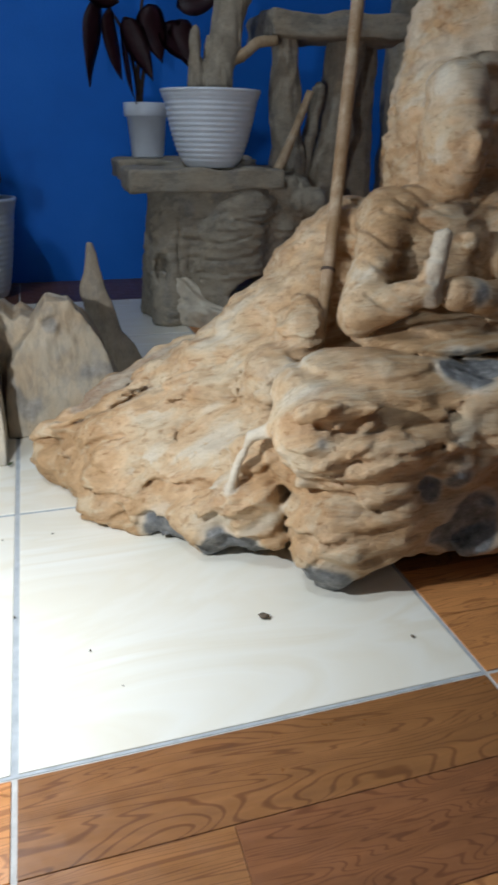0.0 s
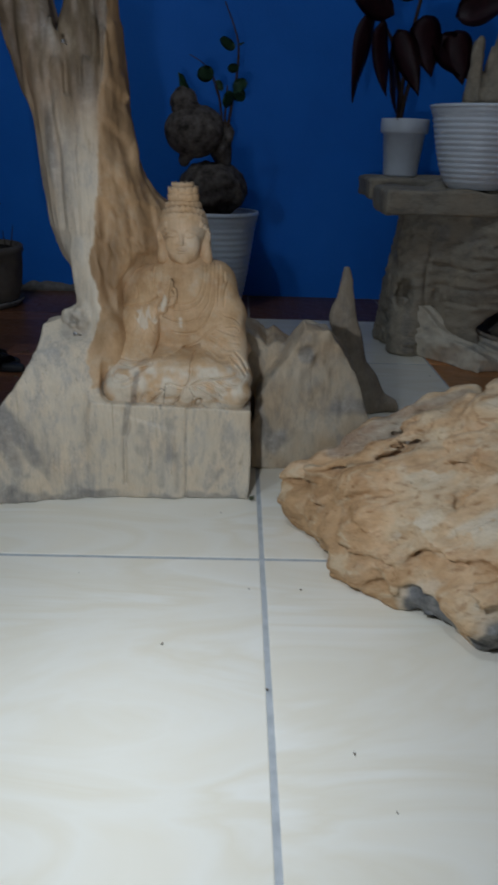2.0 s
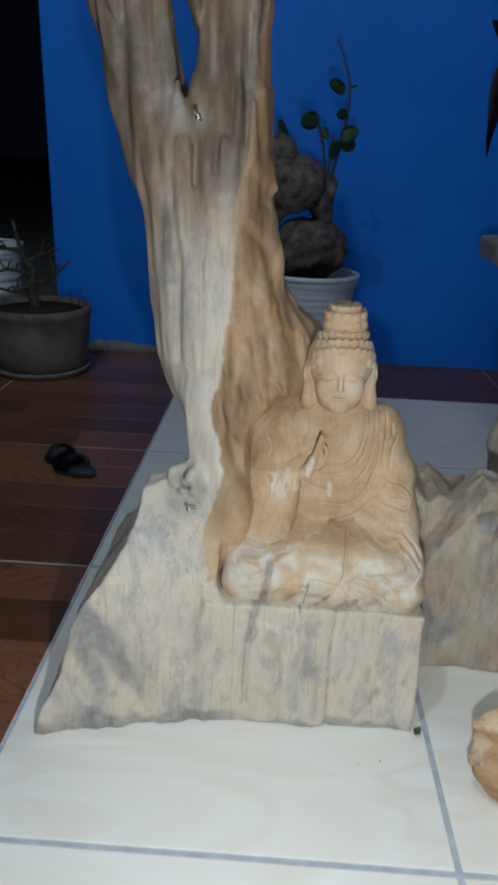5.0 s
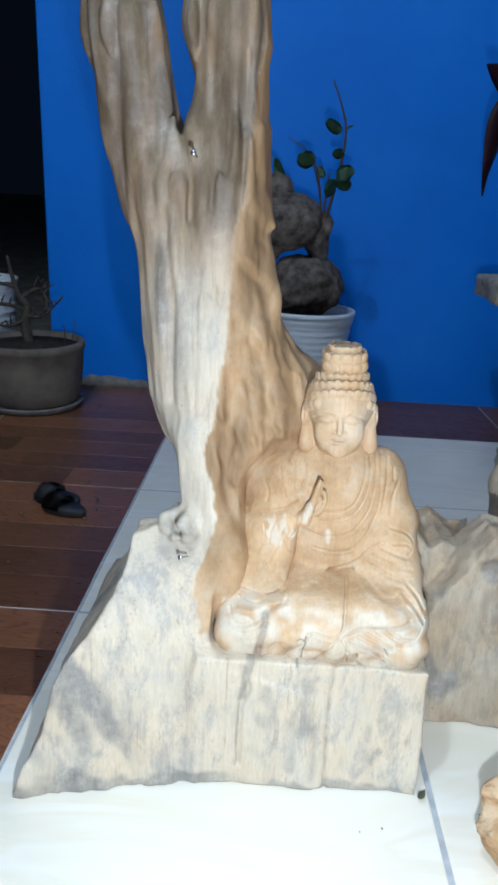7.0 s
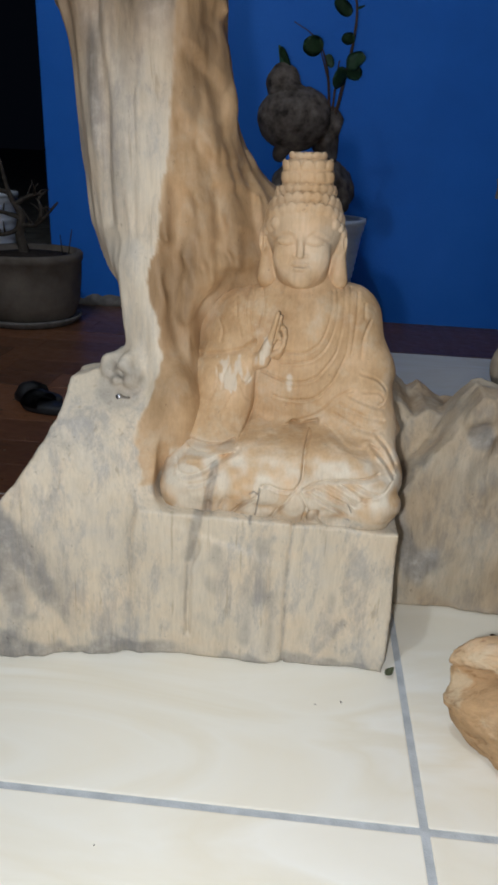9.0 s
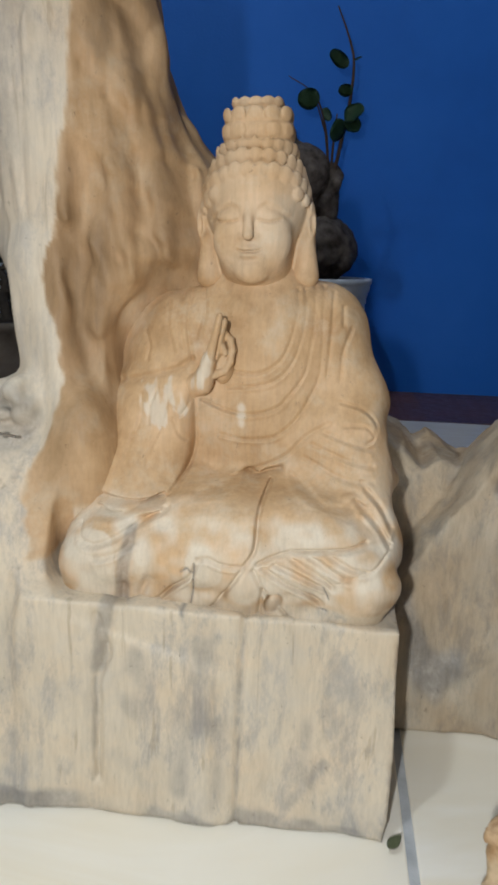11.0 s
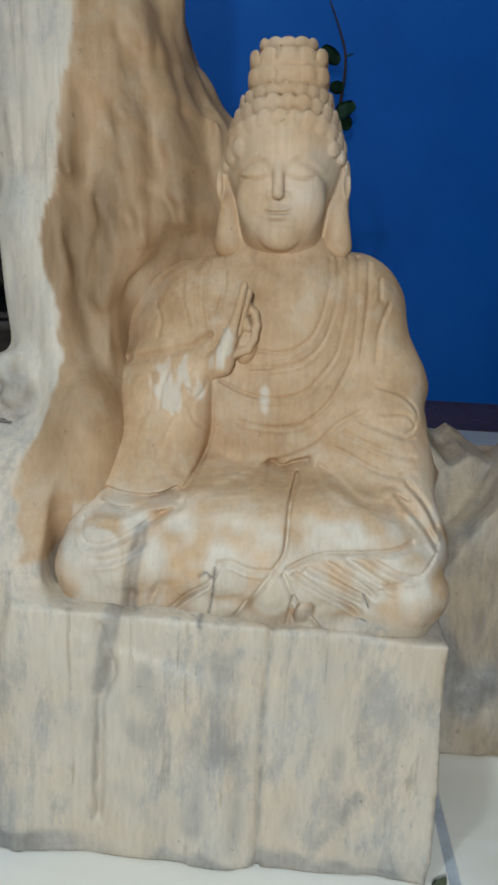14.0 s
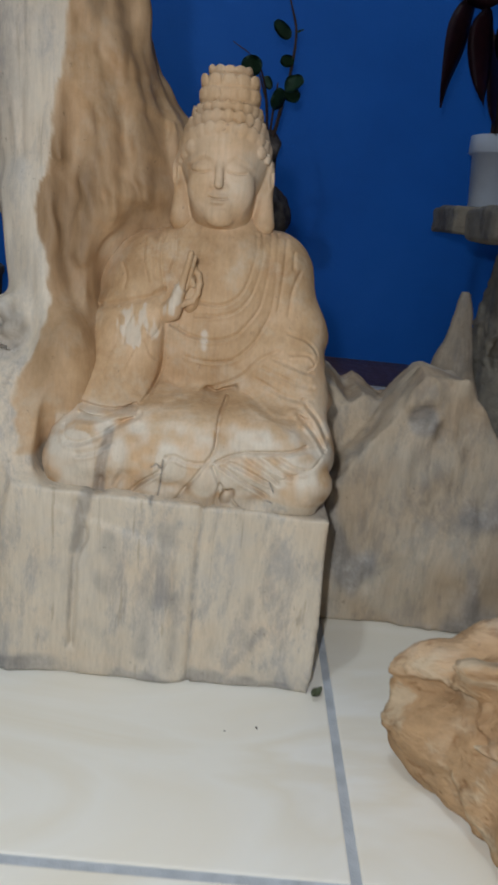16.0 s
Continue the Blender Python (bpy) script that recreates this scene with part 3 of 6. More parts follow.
            f.add(ell((CX + 0.0015 + r * math.cos(a), 0.280 + r * math.sin(a), zc), (size, size * 0.34, size if k > 0.8 else size * 0.75), turn), 0.0006)
    for zc in (0.3828, 0.3922, 0.4006):
        f.score([(CX - 0.022, zc), (CX + 0.025, zc)], 0.0007, 0.0007, 0.25, 0.275)
    f.rough(0.0003, 0.006, (1, 1, 2))
    f.rough(0.0006, 0.03)
    return f.mesh()


def buddha_hand():
    """The raised hand: two fingers up, the others closed in a ring with the thumb."""
    f = Field((-0.150, 0.220, 0.232), (-0.094, 0.272, 0.298), 0.0007)
    f.add(cap((-0.142, 0.247, 0.2375), (-0.1275, 0.239, 0.2440), 0.0095, 0.0080), 0.004)
    f.add(cap((-0.1285, 0.2385, 0.2430), (-0.1215, 0.2355, 0.2590), 0.0072, 0.0056), 0.003)
    f.add(ell((-0.1135, 0.2490, 0.2575), (0.0095, 0.0100, 0.0170)), 0.004)
    f.add(cap((-0.1210, 0.2350, 0.2585), (-0.1125, 0.2335, 0.2885), 0.0042, 0.0024), 0.0012)
    f.add(cap((-0.1178, 0.2380, 0.2620), (-0.1098, 0.2370, 0.2845), 0.0038, 0.0024), 0.0010)
    for chain, r in ((((-0.1160, 0.2390, 0.2650), (-0.1105, 0.2408, 0.2762), (-0.1060, 0.2405, 0.2722), (-0.1046, 0.2405, 0.2655)), 0.0026), (((-0.1190, 0.2375, 0.2490), (-0.1105, 0.2408, 0.2515), (-0.1062, 0.2405, 0.2580), (-0.1050, 0.2405, 0.2650)), 0.0027), (((-0.1185, 0.2400, 0.2590), (-0.1120, 0.2385, 0.2680), (-0.1100, 0.2385, 0.2640)), 0.0026)):
        for a, b in zip(chain, chain[1:]):
            f.add(cap(a, b, r), 0.0010)
    f.score([(-0.1168, 0.2600), (-0.1128, 0.2760)], 0.0006, 0.0010, 0.22, 0.245)
    f.rough(0.0002, 0.005)
    return f.mesh()


# lines of the robe, in the figure's own height and width
CHEST = (
    ((-0.0699, 0.2976), (-0.0700, 0.2816), (-0.0734, 0.2677), (-0.0778, 0.2581), (-0.0843, 0.2517), (-0.0950, 0.2476), (-0.1079, 0.2488)),
    ((-0.0656, 0.2976), (-0.0647, 0.2815), (-0.0669, 0.2687), (-0.0713, 0.2559), (-0.0778, 0.2474), (-0.0865, 0.2421), (-0.0973, 0.2401), (-0.1123, 0.2392)),
    ((-0.0592, 0.2986), (-0.0593, 0.2772), (-0.0616, 0.2601), (-0.0649, 0.2462), (-0.0736, 0.2345), (-0.0812, 0.2271), (-0.0942, 0.2230), (-0.1060, 0.2231), (-0.1189, 0.2264), (-0.1285, 0.2318)),
    ((-0.1179, 0.2093), (-0.1029, 0.2070), (-0.0878, 0.2079), (-0.0781, 0.2121), (-0.0684, 0.2206), (-0.0618, 0.2312), (-0.0553, 0.2461), (-0.0540, 0.2739), (-0.0538, 0.2985)),
)
SHOULDER = (
    ((-0.1441, 0.2961), (-0.1443, 0.2790), (-0.1412, 0.2640)),
    ((-0.1388, 0.2961), (-0.1389, 0.2768), (-0.1348, 0.2565)),
    ((-0.1528, 0.2909), (-0.1518, 0.2770), (-0.1466, 0.2609)),
    ((-0.1301, 0.2971), (-0.1281, 0.2832), (-0.1314, 0.2682)),
    ((-0.1680, 0.2728), (-0.1637, 0.2642), (-0.1649, 0.2557)),
    ((-0.0357, 0.2737), (-0.0412, 0.2588), (-0.0424, 0.2417)),
    ((-0.0474, 0.2952), (-0.0486, 0.2707), (-0.0510, 0.2440)),
    ((-0.0410, 0.2866), (-0.0411, 0.2759)),
)
SLEEVE = (
    ((-0.1843, 0.2409), (-0.1639, 0.2461), (-0.1434, 0.2512), (-0.1358, 0.2565)),
    ((-0.1327, 0.2404), (-0.1340, 0.2159), (-0.1352, 0.1998), (-0.1407, 0.1849), (-0.1505, 0.1732)),
    ((-0.1349, 0.2447), (-0.1349, 0.2330), (-0.1415, 0.2234), (-0.1457, 0.2288)),
    ((-0.1458, 0.2213), (-0.1426, 0.2117), (-0.1384, 0.2073)),
    ((-0.1435, 0.2405), (-0.1489, 0.2310), (-0.1512, 0.2224)),
    ((-0.1564, 0.2385), (-0.1608, 0.2289), (-0.1620, 0.2172)),
    ((-0.1672, 0.2354), (-0.1662, 0.2236), (-0.1706, 0.2108)),
    ((-0.1534, 0.2160), (-0.1599, 0.2022), (-0.1621, 0.1926)),
    ((-0.1717, 0.2109), (-0.1750, 0.1981), (-0.1729, 0.1895)),
)
CUFF = (
    ((-0.0425, 0.2300), (-0.0286, 0.2256), (-0.0200, 0.2169), (-0.0212, 0.2084), (-0.0255, 0.2063)),
    ((-0.0394, 0.2160), (-0.0265, 0.2159), (-0.0222, 0.2116)),
    ((-0.0534, 0.2130), (-0.0362, 0.2075), (-0.0223, 0.2031)),
    ((-0.0599, 0.2055), (-0.0384, 0.1979), (-0.0223, 0.1945)),
    ((-0.0643, 0.1970), (-0.0407, 0.1872), (-0.0224, 0.1870)),
    ((-0.0729, 0.1875), (-0.0483, 0.1766), (-0.0246, 0.1753)),
    ((-0.0490, 0.2172), (-0.0631, 0.2098), (-0.0761, 0.1971), (-0.0998, 0.1867), (-0.1290, 0.1805)),
    ((-0.1548, 0.1733), (-0.1182, 0.1761), (-0.0934, 0.1802)),
)
LAP = (
    ((-0.0848, 0.1833), (-0.0881, 0.1780), (-0.0892, 0.1652), (-0.0904, 0.1566), (-0.0958, 0.1492), (-0.1024, 0.1386), (-0.1111, 0.1248), (-0.1198, 0.1131)),
    ((-0.0883, 0.1502), (-0.0797, 0.1533), (-0.0635, 0.1564), (-0.0377, 0.1583), (-0.0269, 0.1603)),
    ((-0.0905, 0.1470), (-0.0852, 0.1341), (-0.0788, 0.1234), (-0.0682, 0.1105), (-0.0639, 0.1061)),
    ((-0.0852, 0.1341), (-0.0874, 0.1213), (-0.0886, 0.1117)),
    ((-0.1216, 0.1505), (-0.1281, 0.1399), (-0.1476, 0.1230), (-0.1596, 0.1102)),
    ((-0.1227, 0.1516), (-0.1162, 0.1526), (-0.1087, 0.1493), (-0.0980, 0.1492)),
    ((-0.0794, 0.1886), (-0.0880, 0.1866), (-0.0923, 0.1845), (-0.0998, 0.1856)),
)
PLEATS = (
    ((-0.0851, 0.1480), (-0.0701, 0.1372), (-0.0519, 0.1253)),
    ((-0.0786, 0.1501), (-0.0636, 0.1425), (-0.0518, 0.1360)),
    ((-0.0700, 0.1532), (-0.0539, 0.1435), (-0.0454, 0.1370)),
    ((-0.0603, 0.1553), (-0.0453, 0.1466), (-0.0367, 0.1422)),
    ((-0.0495, 0.1563), (-0.0356, 0.1497), (-0.0270, 0.1475)),
    ((-0.1979, 0.1630), (-0.1936, 0.1576), (-0.1828, 0.1575), (-0.1688, 0.1627), (-0.1548, 0.1701), (-0.1440, 0.1753)),
    ((-0.1892, 0.1704), (-0.1720, 0.1713), (-0.1494, 0.1786)),
    ((-0.1890, 0.1770), (-0.1700, 0.1750), (-0.1480, 0.1770)),
    ((-0.1840, 0.1500), (-0.1721, 0.1531), (-0.1613, 0.1584)),
    ((-0.0332, 0.1786), (-0.0225, 0.1699), (-0.0140, 0.1581)),
    ((-0.0289, 0.1860), (-0.0182, 0.1752), (-0.0118, 0.1634)),
)
CRACKS = (
    ((-0.1335, 0.1431), (-0.1292, 0.1463), (-0.1260, 0.1420)),
    ((-0.1248, 0.1495), (-0.1260, 0.1377), (-0.1272, 0.1292), (-0.1294, 0.1174)),
    ((-0.0421, 0.1401), (-0.0324, 0.1454), (-0.0216, 0.1485), (-0.0119, 0.1570)),
    ((-0.0508, 0.1370), (-0.0476, 0.1295)),
    ((-0.0519, 0.1221), (-0.0487, 0.1210)),
)
BAND = (
    ((-0.1635, 0.1627), (-0.1668, 0.1456), (-0.1702, 0.1242), (-0.1714, 0.1082), (-0.1758, 0.0933)),
    ((-0.1540, 0.1369), (-0.1594, 0.1252)),
)


def buddha_body():
    f = Field((-0.235, 0.155, 0.10), (0.02, 0.36, 0.315), 0.0010)
    f.add(ell((CX, 0.290, 0.245), (0.058, 0.044, 0.065)), 0.01)
    f.add(ell((CX - 0.002, 0.276, 0.203), (0.050, 0.034, 0.038)), 0.02)
    f.add(cap((CX - 0.045, 0.292, 0.270), (CX + 0.043, 0.292, 0.272), 0.026), 0.02)
    f.add(cap((CX, 0.288, 0.30), (CX, 0.29, 0.27), 0.022, 0.032), 0.016)
    f.add(ell((-0.160, 0.292, 0.258), (0.034, 0.026, 0.036), (0, 30, 0)), 0.014)
    # right arm, raised, with its wide sleeve
    f.add(cap((CX - 0.049, 0.290, 0.266), (-0.172, 0.278, 0.222), 0.024, 0.023), 0.012)
    f.add(cap((-0.171, 0.268, 0.220), (-0.143, 0.246, 0.234), 0.022, 0.0135), 0.010)
    f.add(ell((-0.168, 0.262, 0.205), (0.029, 0.030, 0.034)), 0.012)
    f.add(ell((-0.150, 0.276, 0.235), (0.034, 0.034, 0.052), (0, 14, 0)), 0.016)
    f.add(ell((-0.174, 0.256, 0.186), (0.033, 0.036, 0.020)), 0.018)
    f.add(ell((-0.186, 0.250, 0.172), (0.034, 0.036, 0.020)), 0.018)
    f.add(ell((-0.153, 0.246, 0.203), (0.017, 0.018, 0.031), (0, 12, 0)), 0.006)
    f.add(ell((-0.160, 0.247, 0.185), (0.018, 0.020, 0.014)), 0.006)
    # left arm resting on the thigh, the sleeve falling over the knee
    f.add(cap((CX + 0.045, 0.290, 0.268), (-0.037, 0.279, 0.222), 0.0255, 0.0245), 0.012)
    f.add(cap((-0.036, 0.276, 0.222), (-0.037, 0.250, 0.196), 0.024, 0.019), 0.012)
    f.add(ell((-0.028, 0.252, 0.212), (0.011, 0.012, 0.009)), 0.004)
    f.add(ell((-0.062, 0.272, 0.195), (0.042, 0.034, 0.036)), 0.016)
    f.add(ell((-0.045, 0.262, 0.178), (0.042, 0.034, 0.016)), 0.012)
    f.add(cap((-0.031, 0.262, 0.200), (-0.026, 0.222, 0.163), 0.019, 0.017), 0.010)
    # crossed legs under the robe
    f.add(ell((CX - 0.008, 0.240, 0.148), (0.094, 0.060, 0.031)), 0.012)
    f.add(ell((-0.174, 0.226, 0.147), (0.040, 0.050, 0.027), (0, 0, -12)), 0.012)
    f.add(ell((-0.042, 0.228, 0.146), (0.038, 0.050, 0.024), (0, 0, 12)), 0.012)
    f.add(cap((-0.172, 0.207, 0.148), (-0.100, 0.196, 0.146), 0.022, 0.019), 0.010)
    f.add(cap((-0.042, 0.203, 0.144), (-0.098, 0.193, 0.138), 0.020, 0.017), 0.006)
    f.add(ell((-0.030, 0.196, 0.132), (0.024, 0.020, 0.019)), 0.003)
    f.add(ell((-0.188, 0.200, 0.138), (0.026, 0.019, 0.023)), 0.004)
    f.add(cap((-0.126, 0.193, 0.152), (-0.100, 0.190, 0.136), 0.011, 0.010), 0.004)
    f.add(ell((-0.055, 0.204, 0.165), (0.031, 0.020, 0.0105), (18, 4, 0)), 0.004)
    for x, z in ((-0.0345, 0.1775), (-0.0305, 0.1735), (-0.0280, 0.1685), (-0.0270, 0.1632)):
        f.add(ell((x, 0.203 + 0.9 * (z - 0.1632), z), (0.0052, 0.0046, 0.0030)), 0.0012)
    f.add(ell((CX - 0.004, 0.235, 0.170), (0.075, 0.045, 0.014)), 0.014)
    f.add(slab((-0.208, 0.186, 0.106), (-0.016, 0.33, 0.130), 0.008), 0.009)
    # folds of the robe
    f.folds(CHEST, 0.0010, 0.0015, 0.22, 0.30, 0.6)
    f.folds(SHOULDER, 0.0011, 0.0013, 0.22, 0.31, 0.0)
    f.score(list(SLEEVE[0]), 0.0022, 0.0022, 0.215, 0.285)
    f.folds(SLEEVE[1:2], 0.0016, 0.0022, 0.21, 0.285, 0.0)
    f.folds(SLEEVE[2:], 0.0010, 0.0012, 0.21, 0.285, 0.4)
    f.folds(CUFF[:2], 0.0009, 0.0013, 0.22, 0.29, 0.7)
    f.folds(CUFF[2:6], 0.0012, 0.0011, 0.20, 0.29, 0.6)
    f.folds(CUFF[6:7], 0.0013, 0.0013, 0.20, 0.29, 0.4)
    f.folds(LAP[:1], 0.0012, 0.0032, 0.16, 0.25, 0.0)
    f.folds(LAP[1:4], 0.0012, 0.0030, 0.16, 0.24, 0.3)
    f.folds(LAP[4:6], 0.0013, 0.0025, 0.16, 0.24, 0.5)
    f.folds(LAP[6:], 0.0022, 0.0034, 0.16, 0.25, 0.0)
    f.folds(PLEATS, 0.0014, 0.0022, 0.16, 0.27, 0.6)
    f.folds(BAND, 0.0024, 0.0022, 0.15, 0.24, 0.0)
    f.cut(ell((-0.0800, 0.180, 0.1235), (0.0050, 0.016, 0.0075), (0, 30, 0)), 0.002)
    f.folds(CRACKS, 0.0006, 0.0020, 0.15, 0.24, 0.0)
    f.rough(0.0003, 0.005, (1, 1, 2))
    f.rough(0.0006, 0.012, (1, 1, 1), 3.0)
    f.rough(0.0012, 0.035)
    return f.mesh(0.112)


def loft(rows):
    """A trunk from (height, cx, cy, rx, ry) rows."""
    a = np.array(rows)

    def f(x, y, z):
        c = [np.interp(z, a[:, 0], a[:, k]).astype(np.float32) for k in range(1, 5)]
        k = np.sqrt(((x - c[0]) / c[2]) ** 2 + ((y - c[1]) / c[3]) ** 2)
        d = (k - 1) * np.minimum(c[2], c[3])
        return np.maximum(d, np.maximum(a[0, 0] - z, z - a[-1, 0]))
    return f, (min(a[:, 1] - a[:, 3]), min(a[:, 2] - a[:, 4]), a[0, 0]), (max(a[:, 1] + a[:, 3]), max(a[:, 2] + a[:, 4]), a[-1, 0])


def stump_block(x, y, z):
    """The sawn block under the figure: front and sides lean."""
    front = (0.143 + (0.265 + 0.55 * (x + 0.05)).clip(0.06, 0.26) * z - y) * 0.98
    side = x - (-0.0165 + 0.045 * z)
    return np.maximum(np.maximum(front, side), np.maximum(np.maximum(z - (0.1175 + 0.062 * (-0.05 - x)), y - 0.345), -0.215 - x))


def stump_flare(x, y, z):
    """The flared root at the other side, higher than the block."""
    front = (0.142 + np.clip((-0.21 - x) / 0.16, -0.2, 1.1) * -0.034 + 0.14 * z + 7.4 * np.maximum(z, 0) ** 3 - y) * 0.88
    side = (-0.374 + 0.37 * z + 0.005 * np.sin(40 * z) * step01(z, 0.02, 0.1) - x) * 0.93
    top = z - (0.222 - 1.2 * (-0.292 - x).clip(0, 1) + 0.003 * np.sin(90 * x))
    return np.maximum(np.maximum(front, side), np.maximum(np.maximum(top, 0.9 * (y - (0.375 - 0.50 * z))), x + 0.12 + 0.09 * step01(z, 0.085, 0.125)))


SEAM = ((-0.093, 0.122), (-0.098, 0.075), (-0.099, 0.0))
RIM = np.array(((0.10, -0.225), (0.15, -0.222), (0.176, -0.230), (0.195, -0.225), (0.215, -0.214), (0.24, -0.209), (0.298, -0.219), (0.337, -0.211), (0.413, -0.199), (0.479, -0.194), (0.53, -0.187), (0.63, -0.176), (0.86, -0.165)))


def buddha_trunk():
    f = Field((-0.42, 0.08, -0.01), (0.01, 0.42, 0.86), 0.0022)
    f.add((stump_block, (-0.3, 0.14, -0.01), (0.0, 0.36, 0.13)), 0.003)
    f.add((stump_flare, (-0.39, 0.10, -0.01), (-0.09, 0.37, 0.24)), 0.02)
    f.add(loft(((0.10, -0.185, 0.315, 0.075, 0.06), (0.19, -0.178, 0.315, 0.068, 0.062), (0.235, -0.178, 0.312, 0.066, 0.062), (0.29, -0.197, 0.306, 0.066, 0.060), (0.335, -0.206, 0.304, 0.074, 0.058), (0.39, -0.215, 0.305, 0.068, 0.056), (0.45, -0.225, 0.305, 0.060, 0.053), (0.52, -0.233, 0.305, 0.060, 0.048), (0.56, -0.240, 0.307, 0.058, 0.034), (0.62, -0.246, 0.312, 0.040, 0.010))), 0.02)
    f.add(cap((-0.262, 0.305, 0.51), (-0.292, 0.308, 0.635), 0.033, 0.032), 0.022)
    f.add(cap((-0.290, 0.308, 0.635), (-0.325, 0.315, 0.84), 0.032, 0.029), 0.012)
    f.add(cap((-0.210, 0.305, 0.48), (-0.209, 0.308, 0.64), 0.036, 0.034), 0.022)
    f.cut(ell((-0.252, 0.305, 0.668), (0.011, 0.2, 0.105), (0, -6, 0)), 0.006)
    f.add(cap((-0.209, 0.308, 0.64), (-0.200, 0.315, 0.84), 0.036, 0.032), 0.012)
    # carved hollow behind the figure
    f.add(ell((-0.150, 0.345, 0.24), (0.085, 0.055, 0.13)), 0.02)
    f.add(cap((-0.168, 0.325, 0.355), (-0.110, 0.335, 0.27), 0.030, 0.045), 0.02)
    f.add(loft(((0.19, -0.172, 0.325, 0.062, 0.056), (0.26, -0.166, 0.326, 0.058, 0.052), (0.31, -0.160, 0.327, 0.058, 0.050), (0.345, -0.160, 0.327, 0.046, 0.047), (0.37, -0.172, 0.325, 0.030, 0.045), (0.40, -0.182, 0.322, 0.025, 0.043), (0.46, -0.190, 0.320, 0.022, 0.040), (0.56, -0.194, 0.318, 0.020, 0.036))), 0.014)
    hollow = [(r + 0.0135 + 0.003 * (z > 0.33), 0.246 + 0.012 * (z > 0.45) + 0.018 * (z > 0.5), z) for z, r in RIM[5:12]]
    for a, b in zip(hollow, hollow[1:]):
        f.cut(cap(a, b, 0.0060 if a[2] < 0.30 else 0.0085), 0.005)
    # terraces left by the gouge beyond the groove, stepping down towards the shoulder
    beyond = lambda x, y, z: step01(x - np.interp(z, RIM[:, 0], RIM[:, 1]), 0.022, 0.032) * step01(z, 0.22, 0.28) * step01(0.44 - z, 0, 0.08) * step01(0.31 - y, 0, 0.015)
    band = lambda x, y, z: step01(x - np.interp(z, RIM[:, 0], RIM[:, 1]), 0.002, 0.008) * step01(0.040 - (x - np.interp(z, RIM[:, 0], RIM[:, 1])), 0.0, 0.012) * step01(z, 0.23, 0.27) * step01(0.56 - z, 0, 0.08) * step01(0.33 - y, 0, 0.02)
    f.layers(0.0050, 0.038, lambda x, y, z: 0.75 * z + 0.85 * x + 0.012 * fbm(x, 0.3 * y, z, 0.05), band)
    f.layers(0.0042, 0.026, lambda x, y, z: 1.0 * x + 0.22 * z + 0.016 * fbm(x, 0.3 * y, 0.5 * z, 0.045), beyond)
    f.layers(0.0020, 0.017, lambda x, y, z: 0.35 * x + 0.9 * z + 0.012 * fbm(x, 0.3 * y, z, 0.03), beyond)
    # the background steps back behind the shoulder and the arm
    f.cut(ell((-0.150, 0.256, 0.262), (0.034, 0.026, 0.048), (0, 24, 0)), 0.012)
    # scallops of the gouge on the tan wood
    inside = lambda x, y, z: step01(x - np.interp(z, RIM[:, 0], RIM[:, 1]), 0.008, 0.022) * step01(z, 0.16, 0.2) * step01(0.62 - z, 0, 0.1) * step01(0.33 - y, 0, 0.02)
    f.rough(0.0026, 0.040, (1, 1, 1.3), 1.5, True, inside)
    f.rough(0.0014, 0.018, (1, 1, 1.2), 6.5, True, inside)
    # notch where the rim meets the flare
    f.cut(ell((-0.288, 0.265, 0.262), (0.044, 0.13, 0.034)), 0.010)
    for k, (px, pz, r) in enumerate(((-0.243, 0.203, 0.010), (-0.256, 0.208, 0.008))):
        f.add(ell((px, 0.250, pz), (r, 0.020, r * 0.9), (0, 20 * (-1) ** k, 0)), 0.003)
    f.add(ell((-0.202, 0.246, 0.178), (0.027, 0.034, 0.062)), 0.014)
    rnd = random.Random(6)
    for k in range(16):
        p = (rnd.uniform(-0.262, -0.226), rnd.uniform(0.232, 0.262), rnd.uniform(0.200, 0.236))
        r = rnd.uniform(0.005, 0.010)
        f.add(ell(p, (r, r * 1.6, r * 0.8), (rnd.uniform(-40, 40), rnd.uniform(-40, 40), 0)), 0.003)
    # rim of the weathered shell
    f.add(cap((-0.222, 0.262, 0.31), (-0.214, 0.246, 0.235), 0.015, 0.011), 0.012)
    f.add(cap((-0.234, 0.270, 0.305), (-0.227, 0.254, 0.228), 0.021, 0.013), 0.012)
    f.add(cap((-0.216, 0.250, 0.235), (-0.224, 0.240, 0.196), 0.007, 0.007), 0.012)
    # checks in the wood
    for pts, w, d in ((((-0.176, 0.12), (-0.170, 0.097), (-0.177, 0.083), (-0.178, 0.02)), 0.0020, 0.0040), (((-0.163, 0.13), (-0.166, 0.108), (-0.176, 0.09)), 0.0042, 0.0030), (SEAM, 0.0016, 0.0030), (((-0.056, 0.095), (-0.050, 0.06), (-0.056, 0.02)), 0.0012, 0.0007), (((-0.243, 0.565), (-0.232, 0.52), (-0.233, 0.49)), 0.0030, 0.006), (((-0.205, 0.60), (-0.214, 0.52), (-0.226, 0.43), (-0.230, 0.33)), 0.0022, 0.0022), (((-0.255, 0.50), (-0.247, 0.42), (-0.250, 0.34)), 0.003, 0.0022), (((-0.225, 0.66), (-0.224, 0.55)), 0.003, 0.003), (((-0.19, 0.62), (-0.192, 0.50)), 0.003, 0.0022), (((-0.32, 0.13), (-0.335, 0.05)), 0.004, 0.002), (((-0.27, 0.17), (-0.285, 0.08)), 0.004, 0.0012)):
        f.score(list(pts), w, d, 0.08, 0.33)
